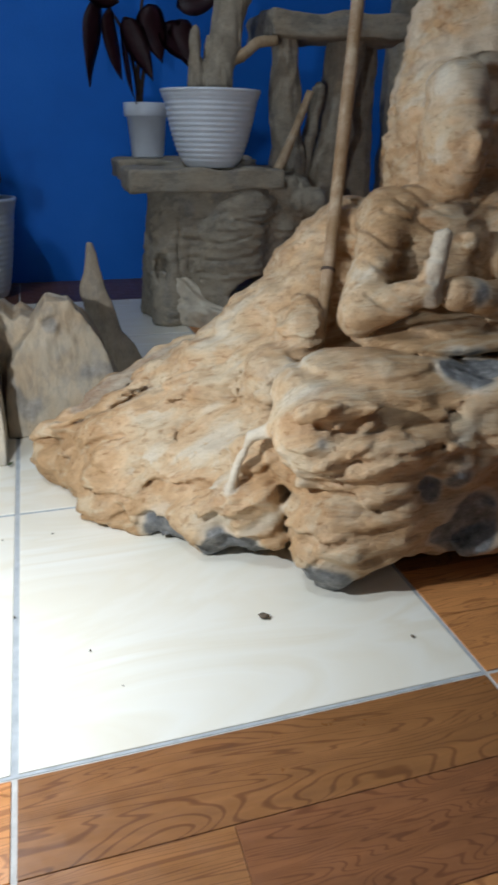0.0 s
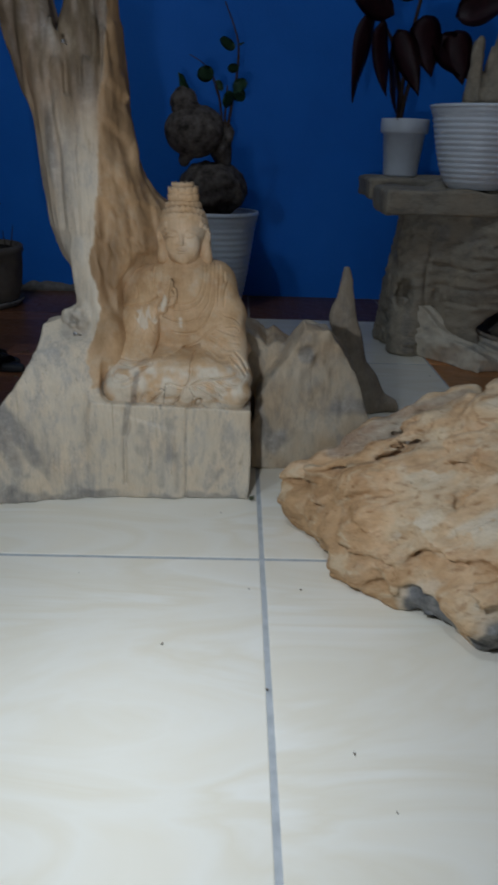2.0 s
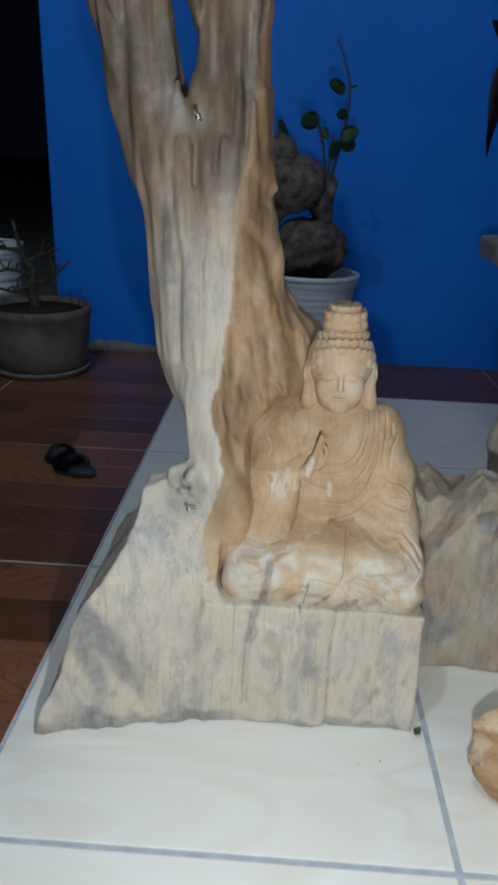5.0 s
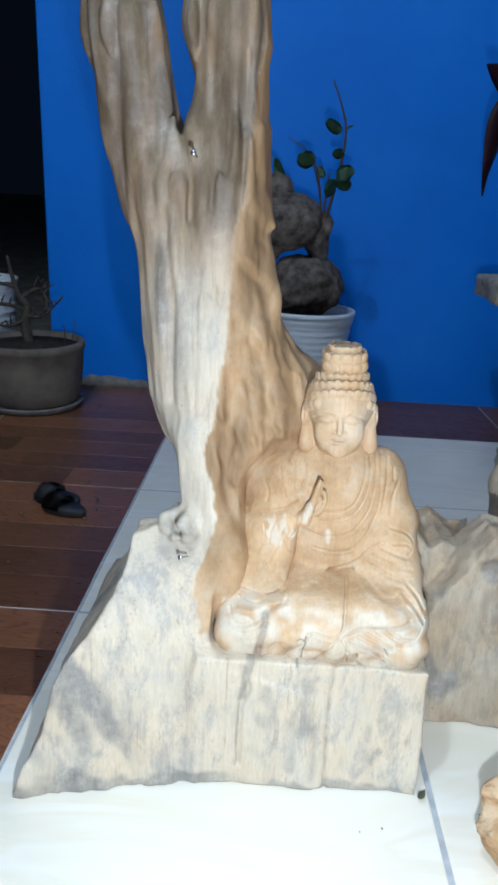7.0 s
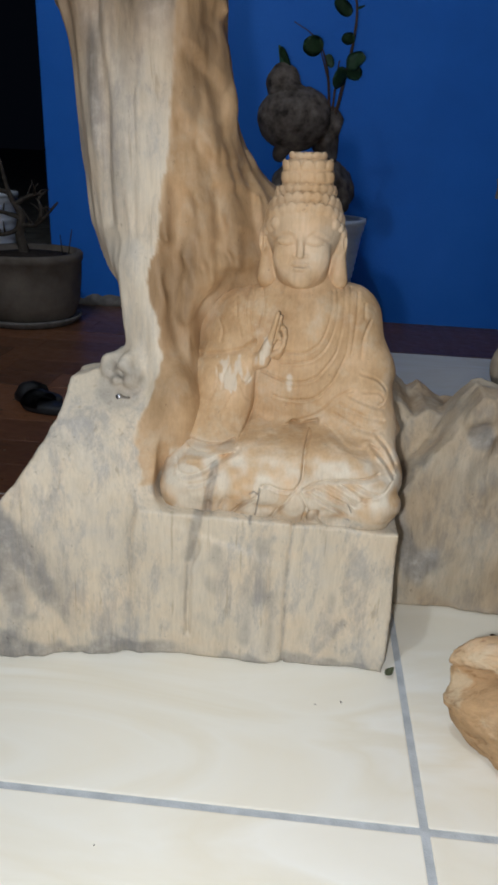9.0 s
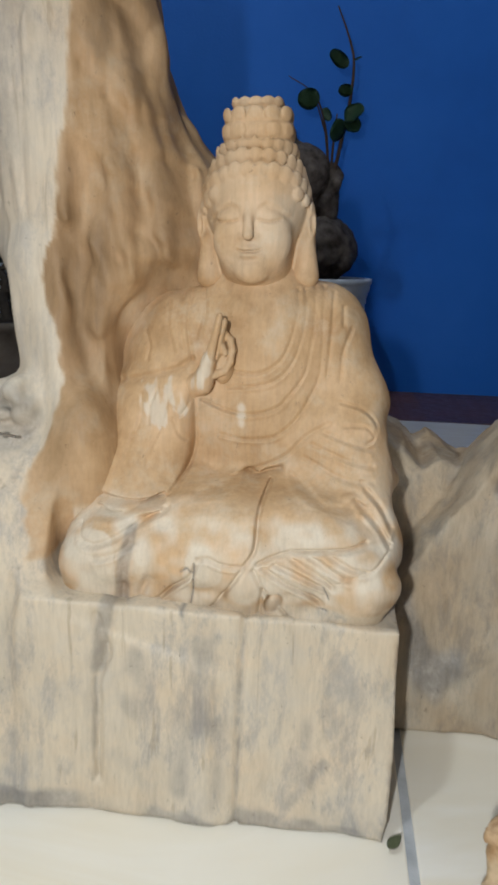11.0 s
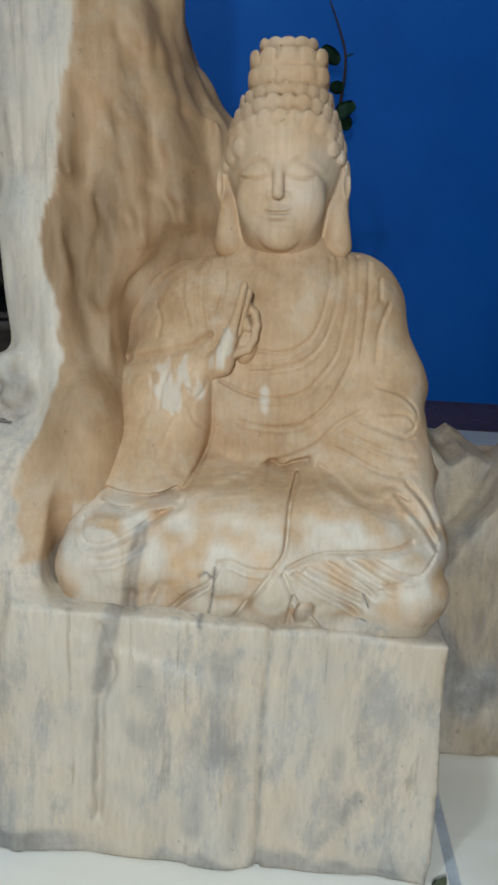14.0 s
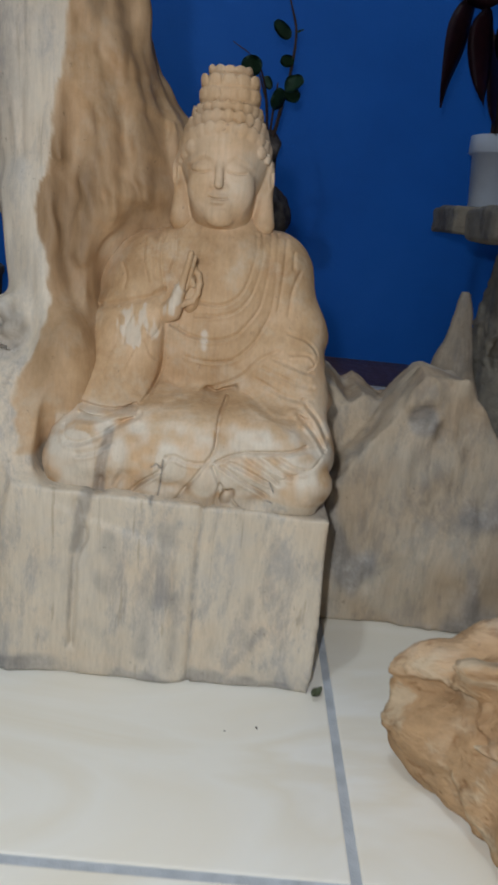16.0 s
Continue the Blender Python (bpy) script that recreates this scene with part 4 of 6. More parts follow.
    sawn = lambda x, y, z: 0.30 + 0.70 * step01(np.maximum(z - 0.20, -0.22 - x), -0.01, 0.04)
    f.rough(0.0022, 0.014, (1, 1, 6), 0.0, False, sawn)
    f.rough(0.0026, 0.05, (1, 1, 2))
    f.rough(0.0013, 0.007, (1, 1, 5), 4.0, False, sawn)
    f.rough(0.0040, 0.013, (1, 1, 7), 8.0, True, lambda x, y, z: step01(z, 0.36, 0.5) * step01(np.interp(z, RIM[:, 0], RIM[:, 1]) - x, -0.01, 0.01))
    f.d += (0.006 * np.exp(-((f.axes[2] - 0.0) / 0.008) ** 2)).reshape(1, 1, -1) * 0.3 * (0.3 + 0.6 * np.sin(f.axes[0] * 31 + 2.5) + 0.25 * np.sin(f.axes[0] * 130 + 1)).reshape(-1, 1, 1).clip(-0.3, 2)
    return f.mesh(0.0)



def buddha_tones(x, y, z, trunk=False):
    n = fbm(x, y, z, 0.03)
    rim = np.interp(z, RIM[:, 0], RIM[:, 1])
    shell = 1 - step01(x + 0.007 * n + 0.004 * fbm(x, y, z, 0.010) - rim, -0.0012, 0.0018)
    block = step01(0.124 + 0.004 * n - z, -0.002, 0.004)
    block = np.maximum(block, step01(-0.229 + 0.008 * n - x, -0.002, 0.003) * step01(0.205 - z, -0.01, 0.01) * step01(0.235 - y, -0.02, 0.01))
    if trunk:
        block = np.maximum(block, step01(np.where(x < -0.203, 0.147 + 0.010 * n, 0.168) - z, -0.001, 0.003) * step01(0.250 - y, 0, 0.01))
    # shell darkens upward: brown streaks, deepened to stand in for torchlight falling off
    weather = np.maximum(shell * (1 - step01(z, 0.36, 0.56) * (0.42 + 0.9 * fbm(x, y, z * 0.25, 0.018)).clip(0, 0.85)), block)
    upper = step01(z, 0.43, 0.60) * (0.22 + 1.3 * fbm(x + 3, y, z * 0.25, 0.020)).clip(0.0, 0.7)
    lap = step01(0.178 - z, -0.006, 0.010) * (1 - weather) * step01(0.35 - y, 0, 0.05)
    cream = lap * (0.45 + 1.6 * fbm(x, y, z, 0.012) + 0.5 * n).clip(0, 0.85)
    for c, r in (((-0.104, 0.227), 0.0022), ((-0.104, 0.222), 0.0022), ((-0.104, 0.217), 0.0018), ((-0.186, 0.146), 0.014), ((-0.086, 0.138), 0.006), ((-0.121, 0.144), 0.012)):
        cream = np.maximum(cream, 0.75 * step01(r * (1 + 1.5 * n) - np.hypot(x - c[0], (z - c[1]) * 0.8), -0.001, 0.002) * (y < 0.26) * (z < 0.30))
    streak = 0.010 * fbm(x * 2, y, z * 0.6, 0.007)
    for a, b, r in (((-0.1665, 0.2320), (-0.1590, 0.2215), 0.0035), ((-0.1600, 0.2385), (-0.1535, 0.2215), 0.0040), ((-0.1480, 0.2400), (-0.1425, 0.2265), 0.0042), ((-0.1275, 0.2440), (-0.1225, 0.2575), 0.0042)):
        cream = np.maximum(cream, 0.7 * step01(r + streak - line_gap(x, z, (a, b)), -0.0015, 0.0020) * (y < 0.262))
    head = step01(z, 0.30, 0.315) * (x > -0.135) * (y < 0.33)
    cream = np.maximum(cream, head * (0.22 + 0.5 * n).clip(0, 0.5))
    cream = np.maximum(cream, shell * step01(0.40 - z, 0, 0.12) * step01(z, 0.20, 0.24) * (0.45 + 0.4 * n) * (z > 0.2))
    knot_dark = np.zeros_like(x)
    for (px, pz), (qx, qz), r in (((-0.1635, 0.163), (-0.1702, 0.124), 0.0042), ((-0.1702, 0.124), (-0.176, 0.090), 0.0040), ((-0.050, 0.040), (-0.070, 0.014), 0.003), ((-0.178, 0.084), (-0.181, 0.02), 0.0012), (SEAM[0], SEAM[1], 0.0009), (SEAM[1], SEAM[2], 0.0009)):
        knot_dark = np.maximum(knot_dark, 0.46 * step01(r - line_gap(x, z, ((px, pz), (qx, qz))) + 0.002 * n, -0.001, 0.0015) * (y < 0.23))
    knot_dark = np.maximum(knot_dark, 0.6 * step01(0.022 + 0.05 * fbm(x + 1, y, z, 0.02) - z, -0.006, 0.014) * step01(-0.16 - x, -0.02, 0.05))
    knot_dark = np.maximum(knot_dark, 0.62 * step01(fbm(x + 4 + 0.35 * z, y, z * 0.35, 0.026), 0.08, 0.34) * step01(-0.26 - x, 0, 0.03) * step01(0.2 - z, 0, 0.03))
    # thin uneven darker line along the block's foot
    knot_dark = np.maximum(knot_dark, 0.5 * step01(0.006 + 0.012 * fbm(x + 9, y, z, 0.012) - z, -0.001, 0.003) * (x > -0.16))
    knot_dark = np.maximum(knot_dark, 0.5 * step01(np.abs(n), 0.3, 0.5) * weather * step01(z, 0.42, 0.6))
    for px, top, low, r in ((-0.118, 0.105, 0.060, 0.006), (-0.128, 0.075, 0.020, 0.005), (-0.108, 0.060, 0.010, 0.004), (-0.152, 0.095, 0.070, 0.007), (-0.060, 0.060, 0.030, 0.005)):
        knot_dark = np.maximum(knot_dark, 0.34 * float(trunk) * step01(r * (1 + 2.2 * fbm(x, y, z * 0.6, 0.012)) - line_gap(x, z, ((px, top), (px - 0.003, low))), -0.003, 0.005) * (y < 0.23))
    # hollow: aged brown wood, darkened further in place of light falling off
    tan = float(trunk) * (1 - shell) * (1 - block) * step01(z, 0.12, 0.14)
    groove = step01(0.040 - (x - rim), 0.0, 0.012) * step01(z, 0.18, 0.24)
    brown = tan * (0.36 + 1.0 * fbm(x, y, z * 0.4, 0.03) + 0.36 * groove + 0.25 * step01(z, 0.35, 0.5)).clip(0.05, 0.95)
    if trunk:
        cream = cream * shell
    # upper limbs browner; falling light is coloured in along with the streaks
    brown = np.maximum(brown, shell * step01(z, 0.38, 0.54) * (0.80 + 1.3 * fbm(x + 2, y, z * 0.2, 0.016)).clip(0, 0.97))
    if not trunk:
        brown = np.maximum(brown, 0.55 * step01(0.142 + 0.02 * n - z, -0.004, 0.012) * (0.45 + 2.0 * fbm(x + 3, y, z, 0.014)).clip(0, 1) * (y < 0.23))
        # browner towards the sides of the head
        brown = np.maximum(brown, 0.35 * head * step01(np.abs(x - CX), 0.012, 0.024) * (0.5 + 1.5 * n).clip(0, 1))
    knot_dark = np.maximum(knot_dark, float(trunk) * 0.45 * step01(0.024 + 0.010 * n - np.hypot(x + 0.246, 0.9 * (z - 0.216)), 0.0, 0.010) * shell)
    # shell turns greyer with height
    knot_dark = np.maximum(knot_dark, shell * step01(z, 0.29, 0.42) * (0.18 + 0.9 * fbm(x + 6, y, z * 0.3, 0.022)).clip(0, 0.6))
    for pts in CRACKS[:2] + CRACKS[3:]:
        knot_dark = np.maximum(knot_dark, 0.75 * step01(0.0004 - line_gap(x, z, pts), -0.0005, 0.0004) * (y < 0.24))
    # bark-brown streaks that also carry the shade of the less lit limbs
    bark_shade = shell * step01(z, 0.40, 0.55) * (0.55 + 2.0 * fbm(x + 2, y, z * 0.12, 0.011) + 0.6 * n).clip(0, 0.95)
    return weather, cream, np.maximum(knot_dark, upper * shell), brown, bark_shade


def settle(v):
    """The figure's own place on the block."""
    x, y, z = v.T
    x, y, z = 0.930 * x - 0.0073 * z - 0.0068, 0.153 + 0.88 * (y - 0.178), 0.0087 * x + 0.9352 * z + 0.0253
    x, z = 0.9816 * x - 0.0084 * y - 0.0255 * z + 0.0024, 0.025 * x + 0.0216 * y + 0.977 * z - 0.0049
    back = 0.003 * step01(0.32 - z, 0.0, 0.10)
    k = 1 + back / (y + 0.14)
    return np.array([k * (x + 0.083) - 0.083, y + back, k * (z - 0.295) + 0.295]).T


def head_set(v):
    """The head is narrower than it was carved and reaches a little higher."""
    x, y, z = settle(v).T
    up = step01(z, 0.30, 0.395)
    return np.array([-0.1062 + (1.07 - 0.03 * up) * (x + 0.1062), y - 0.005 * up, z + 0.0022 * up]).T


def lean(v):
    """The trunk leans forward above its foot."""
    x, y, z = v.T
    w = step01(z, 0.05, 0.20)
    x, y, z = x + w * (-0.0549 * x - 0.0077 * z - 0.0076), y - 0.035 * w, z + w * (0.0042 * x - 0.0495 * z + 0.0255)
    mid, high = step01(z, 0.11, 0.20), step01(z, 0.27, 0.42)
    dx = (1 - mid) * (0.0101 * x - 0.0213 * z + 0.0015) + mid * (1 - high) * (-0.0102 * x - 0.0158 * y - 0.0284 * z + 0.006) + high * (0.0154 * x - 0.0146 * z + 0.0011)
    dz = (1 - mid) * step01(z, 0.0, 0.08) * (0.0182 * x - 0.0012) + mid * (1 - high) * (0.0254 * x + 0.0247 * y - 0.0149 * z - 0.0077) + high * (0.0142 * x + 0.0197 * y + 0.0096 * z - 0.0068)
    return np.array([x + dx, y, z + dz]).T


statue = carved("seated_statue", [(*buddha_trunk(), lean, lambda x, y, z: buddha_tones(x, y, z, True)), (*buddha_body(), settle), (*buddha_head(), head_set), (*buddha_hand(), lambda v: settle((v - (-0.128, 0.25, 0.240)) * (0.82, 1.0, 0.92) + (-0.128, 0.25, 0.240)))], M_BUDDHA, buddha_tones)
tagged(statue, "tan seated figure carved from a pale forked driftwood trunk, on tiles", "statue")

# nails left in the trunk
for p, d in (((-0.2355, 0.2190, 0.537), (-0.1, -1, 0.15)), ((-0.232, 0.180, 0.212), (-0.5, -1, 0.4))):
    nail = part("nail", tube([(0, 0, 0), (0, 0.012, 0), (0, 0.0125, 0), (0, 0.0135, 0)], [0.0009, 0.0009, 0.0022, 0.0022], 8), M_METAL)
    nail.matrix_basis = aim(p, d)
    tagged(nail, "small bright steel nail standing out of the trunk", "nail", "nails in the trunk")


# ---- low driftwood chunk and thin spike behind it ----
def half(ax, az, bx, bz):
    """Signed distance in x-z to a line; what lies to its left is outside."""
    n = math.hypot(bx - ax, bz - az)
    return lambda x, z: ((bx - ax) * (z - az) - (bz - az) * (x - ax)) / n


def chunk():
    f = Field((-0.06, 0.20, -0.01), (0.22, 0.46, 0.24), 0.0024)
    edges = [half(*e) for e in ((-0.016, 0.0, -0.002, 0.106), (-0.002, 0.106, 0.062, 0.200), (0.062, 0.203, 0.104, 0.201), (0.100, 0.204, 0.140, 0.142), (0.140, 0.142, 0.176, 0.0))]

    def slab_front(x, y, z):
        d = np.maximum(0.236 + 0.16 * z + 0.10 * np.abs(x - 0.07) - y, y - 0.395 + 0.35 * z)
        for e in edges:
            d = np.maximum(d, e(x, z))
        return d

    def behind(x, y, z):
        top = z - np.interp(x, (-0.05, -0.02, 0.0, 0.013, 0.024, 0.05), (0.196, 0.194, 0.186, 0.170, 0.176, 0.160)).astype(np.float32)
        return np.maximum(np.maximum(0.292 + 0.10 * z + 0.25 * (x - 0.02) - y, y - 0.40), np.maximum(top, np.maximum(-0.05 - x, x - 0.07)))
    f.add((behind, (-0.06, 0.25, -0.01), (0.08, 0.41, 0.20)), 0.004)
    f.add((slab_front, (-0.03, 0.22, -0.01), (0.19, 0.41, 0.21)), 0.004)
    f.cut(ell((0.064, 0.262, 0.172), (0.014, 0.012, 0.007), (0, -30, 0)), 0.006)
    f.cut(ell((0.080, 0.256, 0.160), (0.006, 0.012, 0.010)), 0.005)
    f.score([(0.018, 0.128), (0.030, 0.09), (0.034, 0.03)], 0.003, 0.002, 0.2, 0.3)
    f.rough(0.0016, 0.008, (1, 1, 2))
    f.rough(0.0060, 0.060)
    f.rough(0.0035, 0.024, (1, 1, 1.4), 3.0)
    return f.mesh(0.0)


def drift_tones(x, y, z):
    n = fbm(x, y, z, 0.035)
    deep = step01(y - 0.30 - 0.1 * z, -0.005, 0.01) * (x < 0.06)
    spot = 0.6 * step01(0.014 + 0.01 * n - np.hypot(x - 0.066, z - 0.168), 0, 0.006) * (y < 0.31)
    return (0.95 - 2.6 * (z - 0.13).clip(0, 0.3) + 0.9 * n - 0.7 * deep), (0.10 + 0.5 * n).clip(0, 0.35), np.maximum(spot, 0.6 * step01(fbm(x + 3, y, z * 0.6, 0.028) - 1.8 * (z - 0.07), 0.16, 0.42))


tagged(carved("driftwood_chunk", [(*chunk(), lambda v: plumb(v, 0.004, 0.02))], M_DRIFT, drift_tones), "weathered tan and grey driftwood chunk with a hollow, on tiles", "driftwood")


def spike():
    f = Field((0.08, 0.44, -0.01), (0.30, 0.58, 0.27), 0.003)
    f.add(loft(((-0.01, 0.196, 0.512, 0.070, 0.034), (0.04, 0.180, 0.510, 0.050, 0.026), (0.087, 0.164, 0.508, 0.033, 0.020), (0.140, 0.156, 0.506, 0.027, 0.017), (0.172, 0.151, 0.505, 0.022, 0.014), (0.200, 0.151, 0.505, 0.0150, 0.010), (0.232, 0.151, 0.505, 0.0085, 0.006), (0.251, 0.149, 0.505, 0.0045, 0.004))), 0.004)
    f.add(ell((0.240, 0.50, 0.010), (0.020, 0.014, 0.016), (0, 30, 0)), 0.006)
    f.add(ell((0.138, 0.505, 0.172), (0.010, 0.008, 0.020), (0, 14, 0)), 0.008)
    f.rough(0.0018, 0.012, (1, 1, 6))
    f.rough(0.0030, 0.04)
    return f.mesh(0.0)


tagged(carved("driftwood_spike", [(*spike(), lambda v: plumb(v, 0.01, 0.018))], M_DRIFT, lambda x, y, z: (0.85 + 0 * x, 0 * x, 0.25 + 0 * x)), "thin grey pointed piece of driftwood standing on tiles", "driftwood")


# ---- root carving with a praying figure ----
KNOTS = (((0.165, -0.095, 0.018), 0.026), ((0.188, -0.11, 0.022), 0.024), ((0.215, -0.165, 0.018), 0.026), ((0.245, -0.165, 0.016), 0.022), ((0.305, -0.245, 0.018), 0.028), ((0.290, -0.268, 0.172), 0.009), ((0.305, -0.27, 0.115), 0.008), ((0.46, -0.215, 0.215), 0.028), ((0.495, -0.20, 0.20), 0.022), ((0.43, -0.26, 0.125), 0.016), ((0.40, -0.262, 0.110), 0.014), ((0.455, -0.255, 0.06), 0.036), ((0.53, -0.255, 0.05), 0.042), ((0.60, -0.23, 0.06), 0.045), ((0.525, -0.225, 0.145), 0.024), ((0.50, -0.15, 0.275), 0.016))


STRIP = ((0.300, -0.140, 0.205), (0.287, -0.190, 0.175), (0.276, -0.200, 0.165), (0.245, -0.182, 0.150), (0.232, -0.175, 0.115), (0.226, -0.170, 0.085))


def split_sheets(x, y, z):
    """Number of the split layer at a place; the layers rise along the root."""
    return 0.80 * z - 0.46 * x - 0.42 * y + 0.030 * fbm(0.5 * x, y, z, 0.05) + 0.006 * fbm(x, y, z, 0.014)


def low_end(x, y, z):
    return np.clip((0.40 - x) / 0.06, 0.35, 1) * np.clip((0.30 - z) / 0.05, 0, 1)


def root_figure():
    f = Field((-0.01, -0.34, -0.01), (0.74, 0.25, 0.70), 0.0030)
    f.add(ell((0.43, 0.00, 0.06), (0.25, 0.20, 0.13)), 0.02)
    f.add(cap((0.105, 0.060, 0.050), (0.28, -0.01, 0.09), 0.044, 0.085), 0.03)
    f.add(cap((0.060, 0.086, 0.020), (0.12, -0.01, 0.035), 0.028, 0.04), 0.02)
    f.add(cap((0.12, 0.02, 0.07), (0.26, -0.11, 0.06), 0.045, 0.055), 0.025)
    f.add(cap((0.105, 0.005, 0.030), (0.215, -0.115, 0.030), 0.036, 0.042), 0.02)
    f.add(cap((0.235, 0.02, 0.12), (0.395, 0.02, 0.235), 0.065, 0.075), 0.03)
    f.add(ell((0.45, 0.03, 0.27), (0.105, 0.065, 0.095)), 0.03)
    # hood: the standing trunk round the head
    f.add(loft(((0.20, 0.60, 0.03, 0.12, 0.09), (0.36, 0.58, 0.035, 0.100, 0.075), (0.46, 0.585, 0.035, 0.105, 0.075), (0.54, 0.605, 0.03, 0.105, 0.07), (0.60, 0.625, 0.025, 0.10, 0.065), (0.72, 0.64, 0.02, 0.08, 0.06))), 0.02)
    # lobes and toes of the root
    for c, r, t in (((0.325, -0.225, 0.150), (0.070, 0.048, 0.036), (0, 12, 0)), ((0.320, -0.235, 0.055), (0.050, 0.045, 0.060), (0, 0, 0)), ((0.375, -0.230, 0.085), (0.060, 0.050, 0.040), (0, -30, 0)), ((0.45, -0.215, 0.14), (0.09, 0.055, 0.035), (0, -22, 0)), ((0.52, -0.195, 0.07), (0.13, 0.078, 0.078), (0, 0, 0)), ((0.49, -0.175, 0.150), (0.115, 0.068, 0.052), (0, 0, 0)), ((0.255, -0.150, 0.055), (0.045, 0.045, 0.055), (0, 0, 20)), ((0.210, -0.135, 0.035), (0.040, 0.038, 0.035), (0, 0, 0)), ((0.155, -0.055, 0.035), (0.045, 0.040, 0.035), (0, 0, 30)), ((0.30, -0.08, 0.175), (0.035, 0.045, 0.045), (0, 20, 0)), ((0.335, -0.06, 0.21), (0.032, 0.045, 0.050), (0, 20, 0)), ((0.62, -0.13, 0.12), (0.09, 0.09, 0.12), (0, 0, 0))):
        f.add(ell(c, r, t), 0.012)
    for pts, r in ((((0.25, -0.14, 0.12), (0.262, -0.180, 0.08), (0.268, -0.185, 0.03)), 0.017), (((0.275, -0.16, 0.13), (0.295, -0.195, 0.09), (0.30, -0.20, 0.04)), 0.017), (((0.315, -0.255, 0.165), (0.38, -0.265, 0.150), (0.44, -0.25, 0.165)), 0.013), (((0.335, -0.27, 0.105), (0.385, -0.268, 0.13), (0.44, -0.262, 0.15)), 0.012), (((0.365, -0.26, 0.05), (0.42, -0.26, 0.085), (0.49, -0.24, 0.11)), 0.014)):
        for a, b in zip(pts, pts[1:]):
            f.add(cap(a, b, r, r), 0.007)
    # flakes along the low end
    rnd = random.Random(11)
    for k in range(85):
        u, a = rnd.random() ** 0.9, rnd.uniform(-0.6, 2.2)
        base = Vector((0.085, 0.070, 0.052)).lerp(Vector((0.32, -0.02, 0.130)), u)
        r = 0.050 + 0.042 * u
        p = base + Vector((0, -(r + 0.003) * math.cos(a), (r + 0.003) * math.sin(a) * 0.95))
        f.add(ell(p, (rnd.uniform(0.022, 0.055), rnd.uniform(0.008, 0.012), rnd.uniform(0.006, 0.011)), (rnd.uniform(-50, 50), -26 - 22 * u + rnd.uniform(-10, 10), -20 + rnd.uniform(-14, 14))), 0.003)
    for k in range(15):
        u = (k + 0.6 * rnd.random()) / 15
        p = Vector((0.075, 0.095, 0.082)).lerp(Vector((0.34, 0.045, 0.215)), u)
        f.add(ell(p, (rnd.uniform(0.028, 0.042), rnd.uniform(0.005, 0.009), rnd.uniform(0.010, 0.016)), (rnd.uniform(-12, 12), -34 - rnd.uniform(0, 14), -14)), 0.002)
    f.add(cap((0.085, -0.030, 0.012), (0.142, -0.078, 0.012), 0.020, 0.022), 0.012)
    # the low end is split open: a trough between its front rim and a jagged back
    for a, b, r in (((0.060, 0.062, 0.082), (0.110, 0.050, 0.088), 0.012), ((0.110, 0.050, 0.088), (0.180, 0.045, 0.112), 0.014), ((0.180, 0.045, 0.112), (0.250, 0.035, 0.150), 0.016)):
        f.add(cap(a, b, r), 0.008)
    for a, b, r in (((0.085, 0.078, 0.112), (0.150, 0.078, 0.134), 0.013), ((0.150, 0.078, 0.134), (0.235, 0.068, 0.170), 0.014)):
        f.cut(cap(a, b, r), 0.012)
    for k in range(7):
        p = (0.048 + 0.031 * k, 0.100 - 0.003 * abs(k - 3), 0.066 + 0.0165 * k)
        f.add(ell(p, (0.026, 0.010, 0.020), (0, -30 - 3 * k, -8)), 0.004)
    f.add(ell((0.048, 0.082, 0.026), (0.022, 0.026, 0.024)), 0.008)
    for k in range(34):
        p = (rnd.uniform(0.30, 0.60), rnd.uniform(-0.27, -0.18), rnd.uniform(0.01, 0.20))
        f.add(ell(p, (rnd.uniform(0.022, 0.045), rnd.uniform(0.010, 0.016), rnd.uniform(0.009, 0.014)), (rnd.uniform(-30, 30), rnd.uniform(-45, 10), rnd.uniform(-20, 20))), 0.010)
    for c, r in (((0.365, -0.215, 0.120), (0.080, 0.048, 0.050)), ((0.45, -0.215, 0.125), (0.085, 0.050, 0.055)), ((0.335, -0.225, 0.155), (0.060, 0.048, 0.036)), ((0.40, -0.232, 0.150), (0.11, 0.040, 0.034)), ((0.38, -0.225, 0.070), (0.10, 0.050, 0.050)), ((0.50, -0.20, 0.15), (0.10, 0.066, 0.060))):
        f.add(ell(c, r), 0.022)
    f.rough(0.0060, 0.040, (1.8, 1, 1), 2.0, True)
    f.layers(0.0058, 0.024, split_sheets, low_end)
    f.layers(0.0019, 0.0110, lambda x, y, z: split_sheets(x, y, z) + 0.3 * y, low_end)
    f.rough(0.0030, 0.014, (3.4, 1.0, 0.7))
    f.rough(0.0022, 0.007, (2.4, 1, 0.8), 5.0)
    for a, b in zip(STRIP, STRIP[1:]):
        f.add(cap(a, b, 0.0055), 0.002)
    # seated figure with joined palms, before its hood
    f.cut(ell((0.520, -0.110, 0.440), (0.056, 0.100, 0.100)), 0.010)
    f.add(ell((0.505, -0.045, 0.285), (0.090, 0.058, 0.082)), 0.010)
    f.add(cap((0.448, -0.040, 0.340), (0.575, -0.040, 0.340), 0.034), 0.014)
    f.add(cap((0.520, -0.035, 0.345), (0.520, -0.040, 0.40), 0.028, 0.026), 0.010)
    f.add(ell((0.520, -0.050, 0.420), (0.039, 0.045, 0.056)), 0.006)
    f.add(ell((0.520, -0.050, 0.392), (0.031, 0.042, 0.034)), 0.008)
    f.add(ell((0.520, -0.046, 0.474), (0.034, 0.036, 0.030)), 0.004)
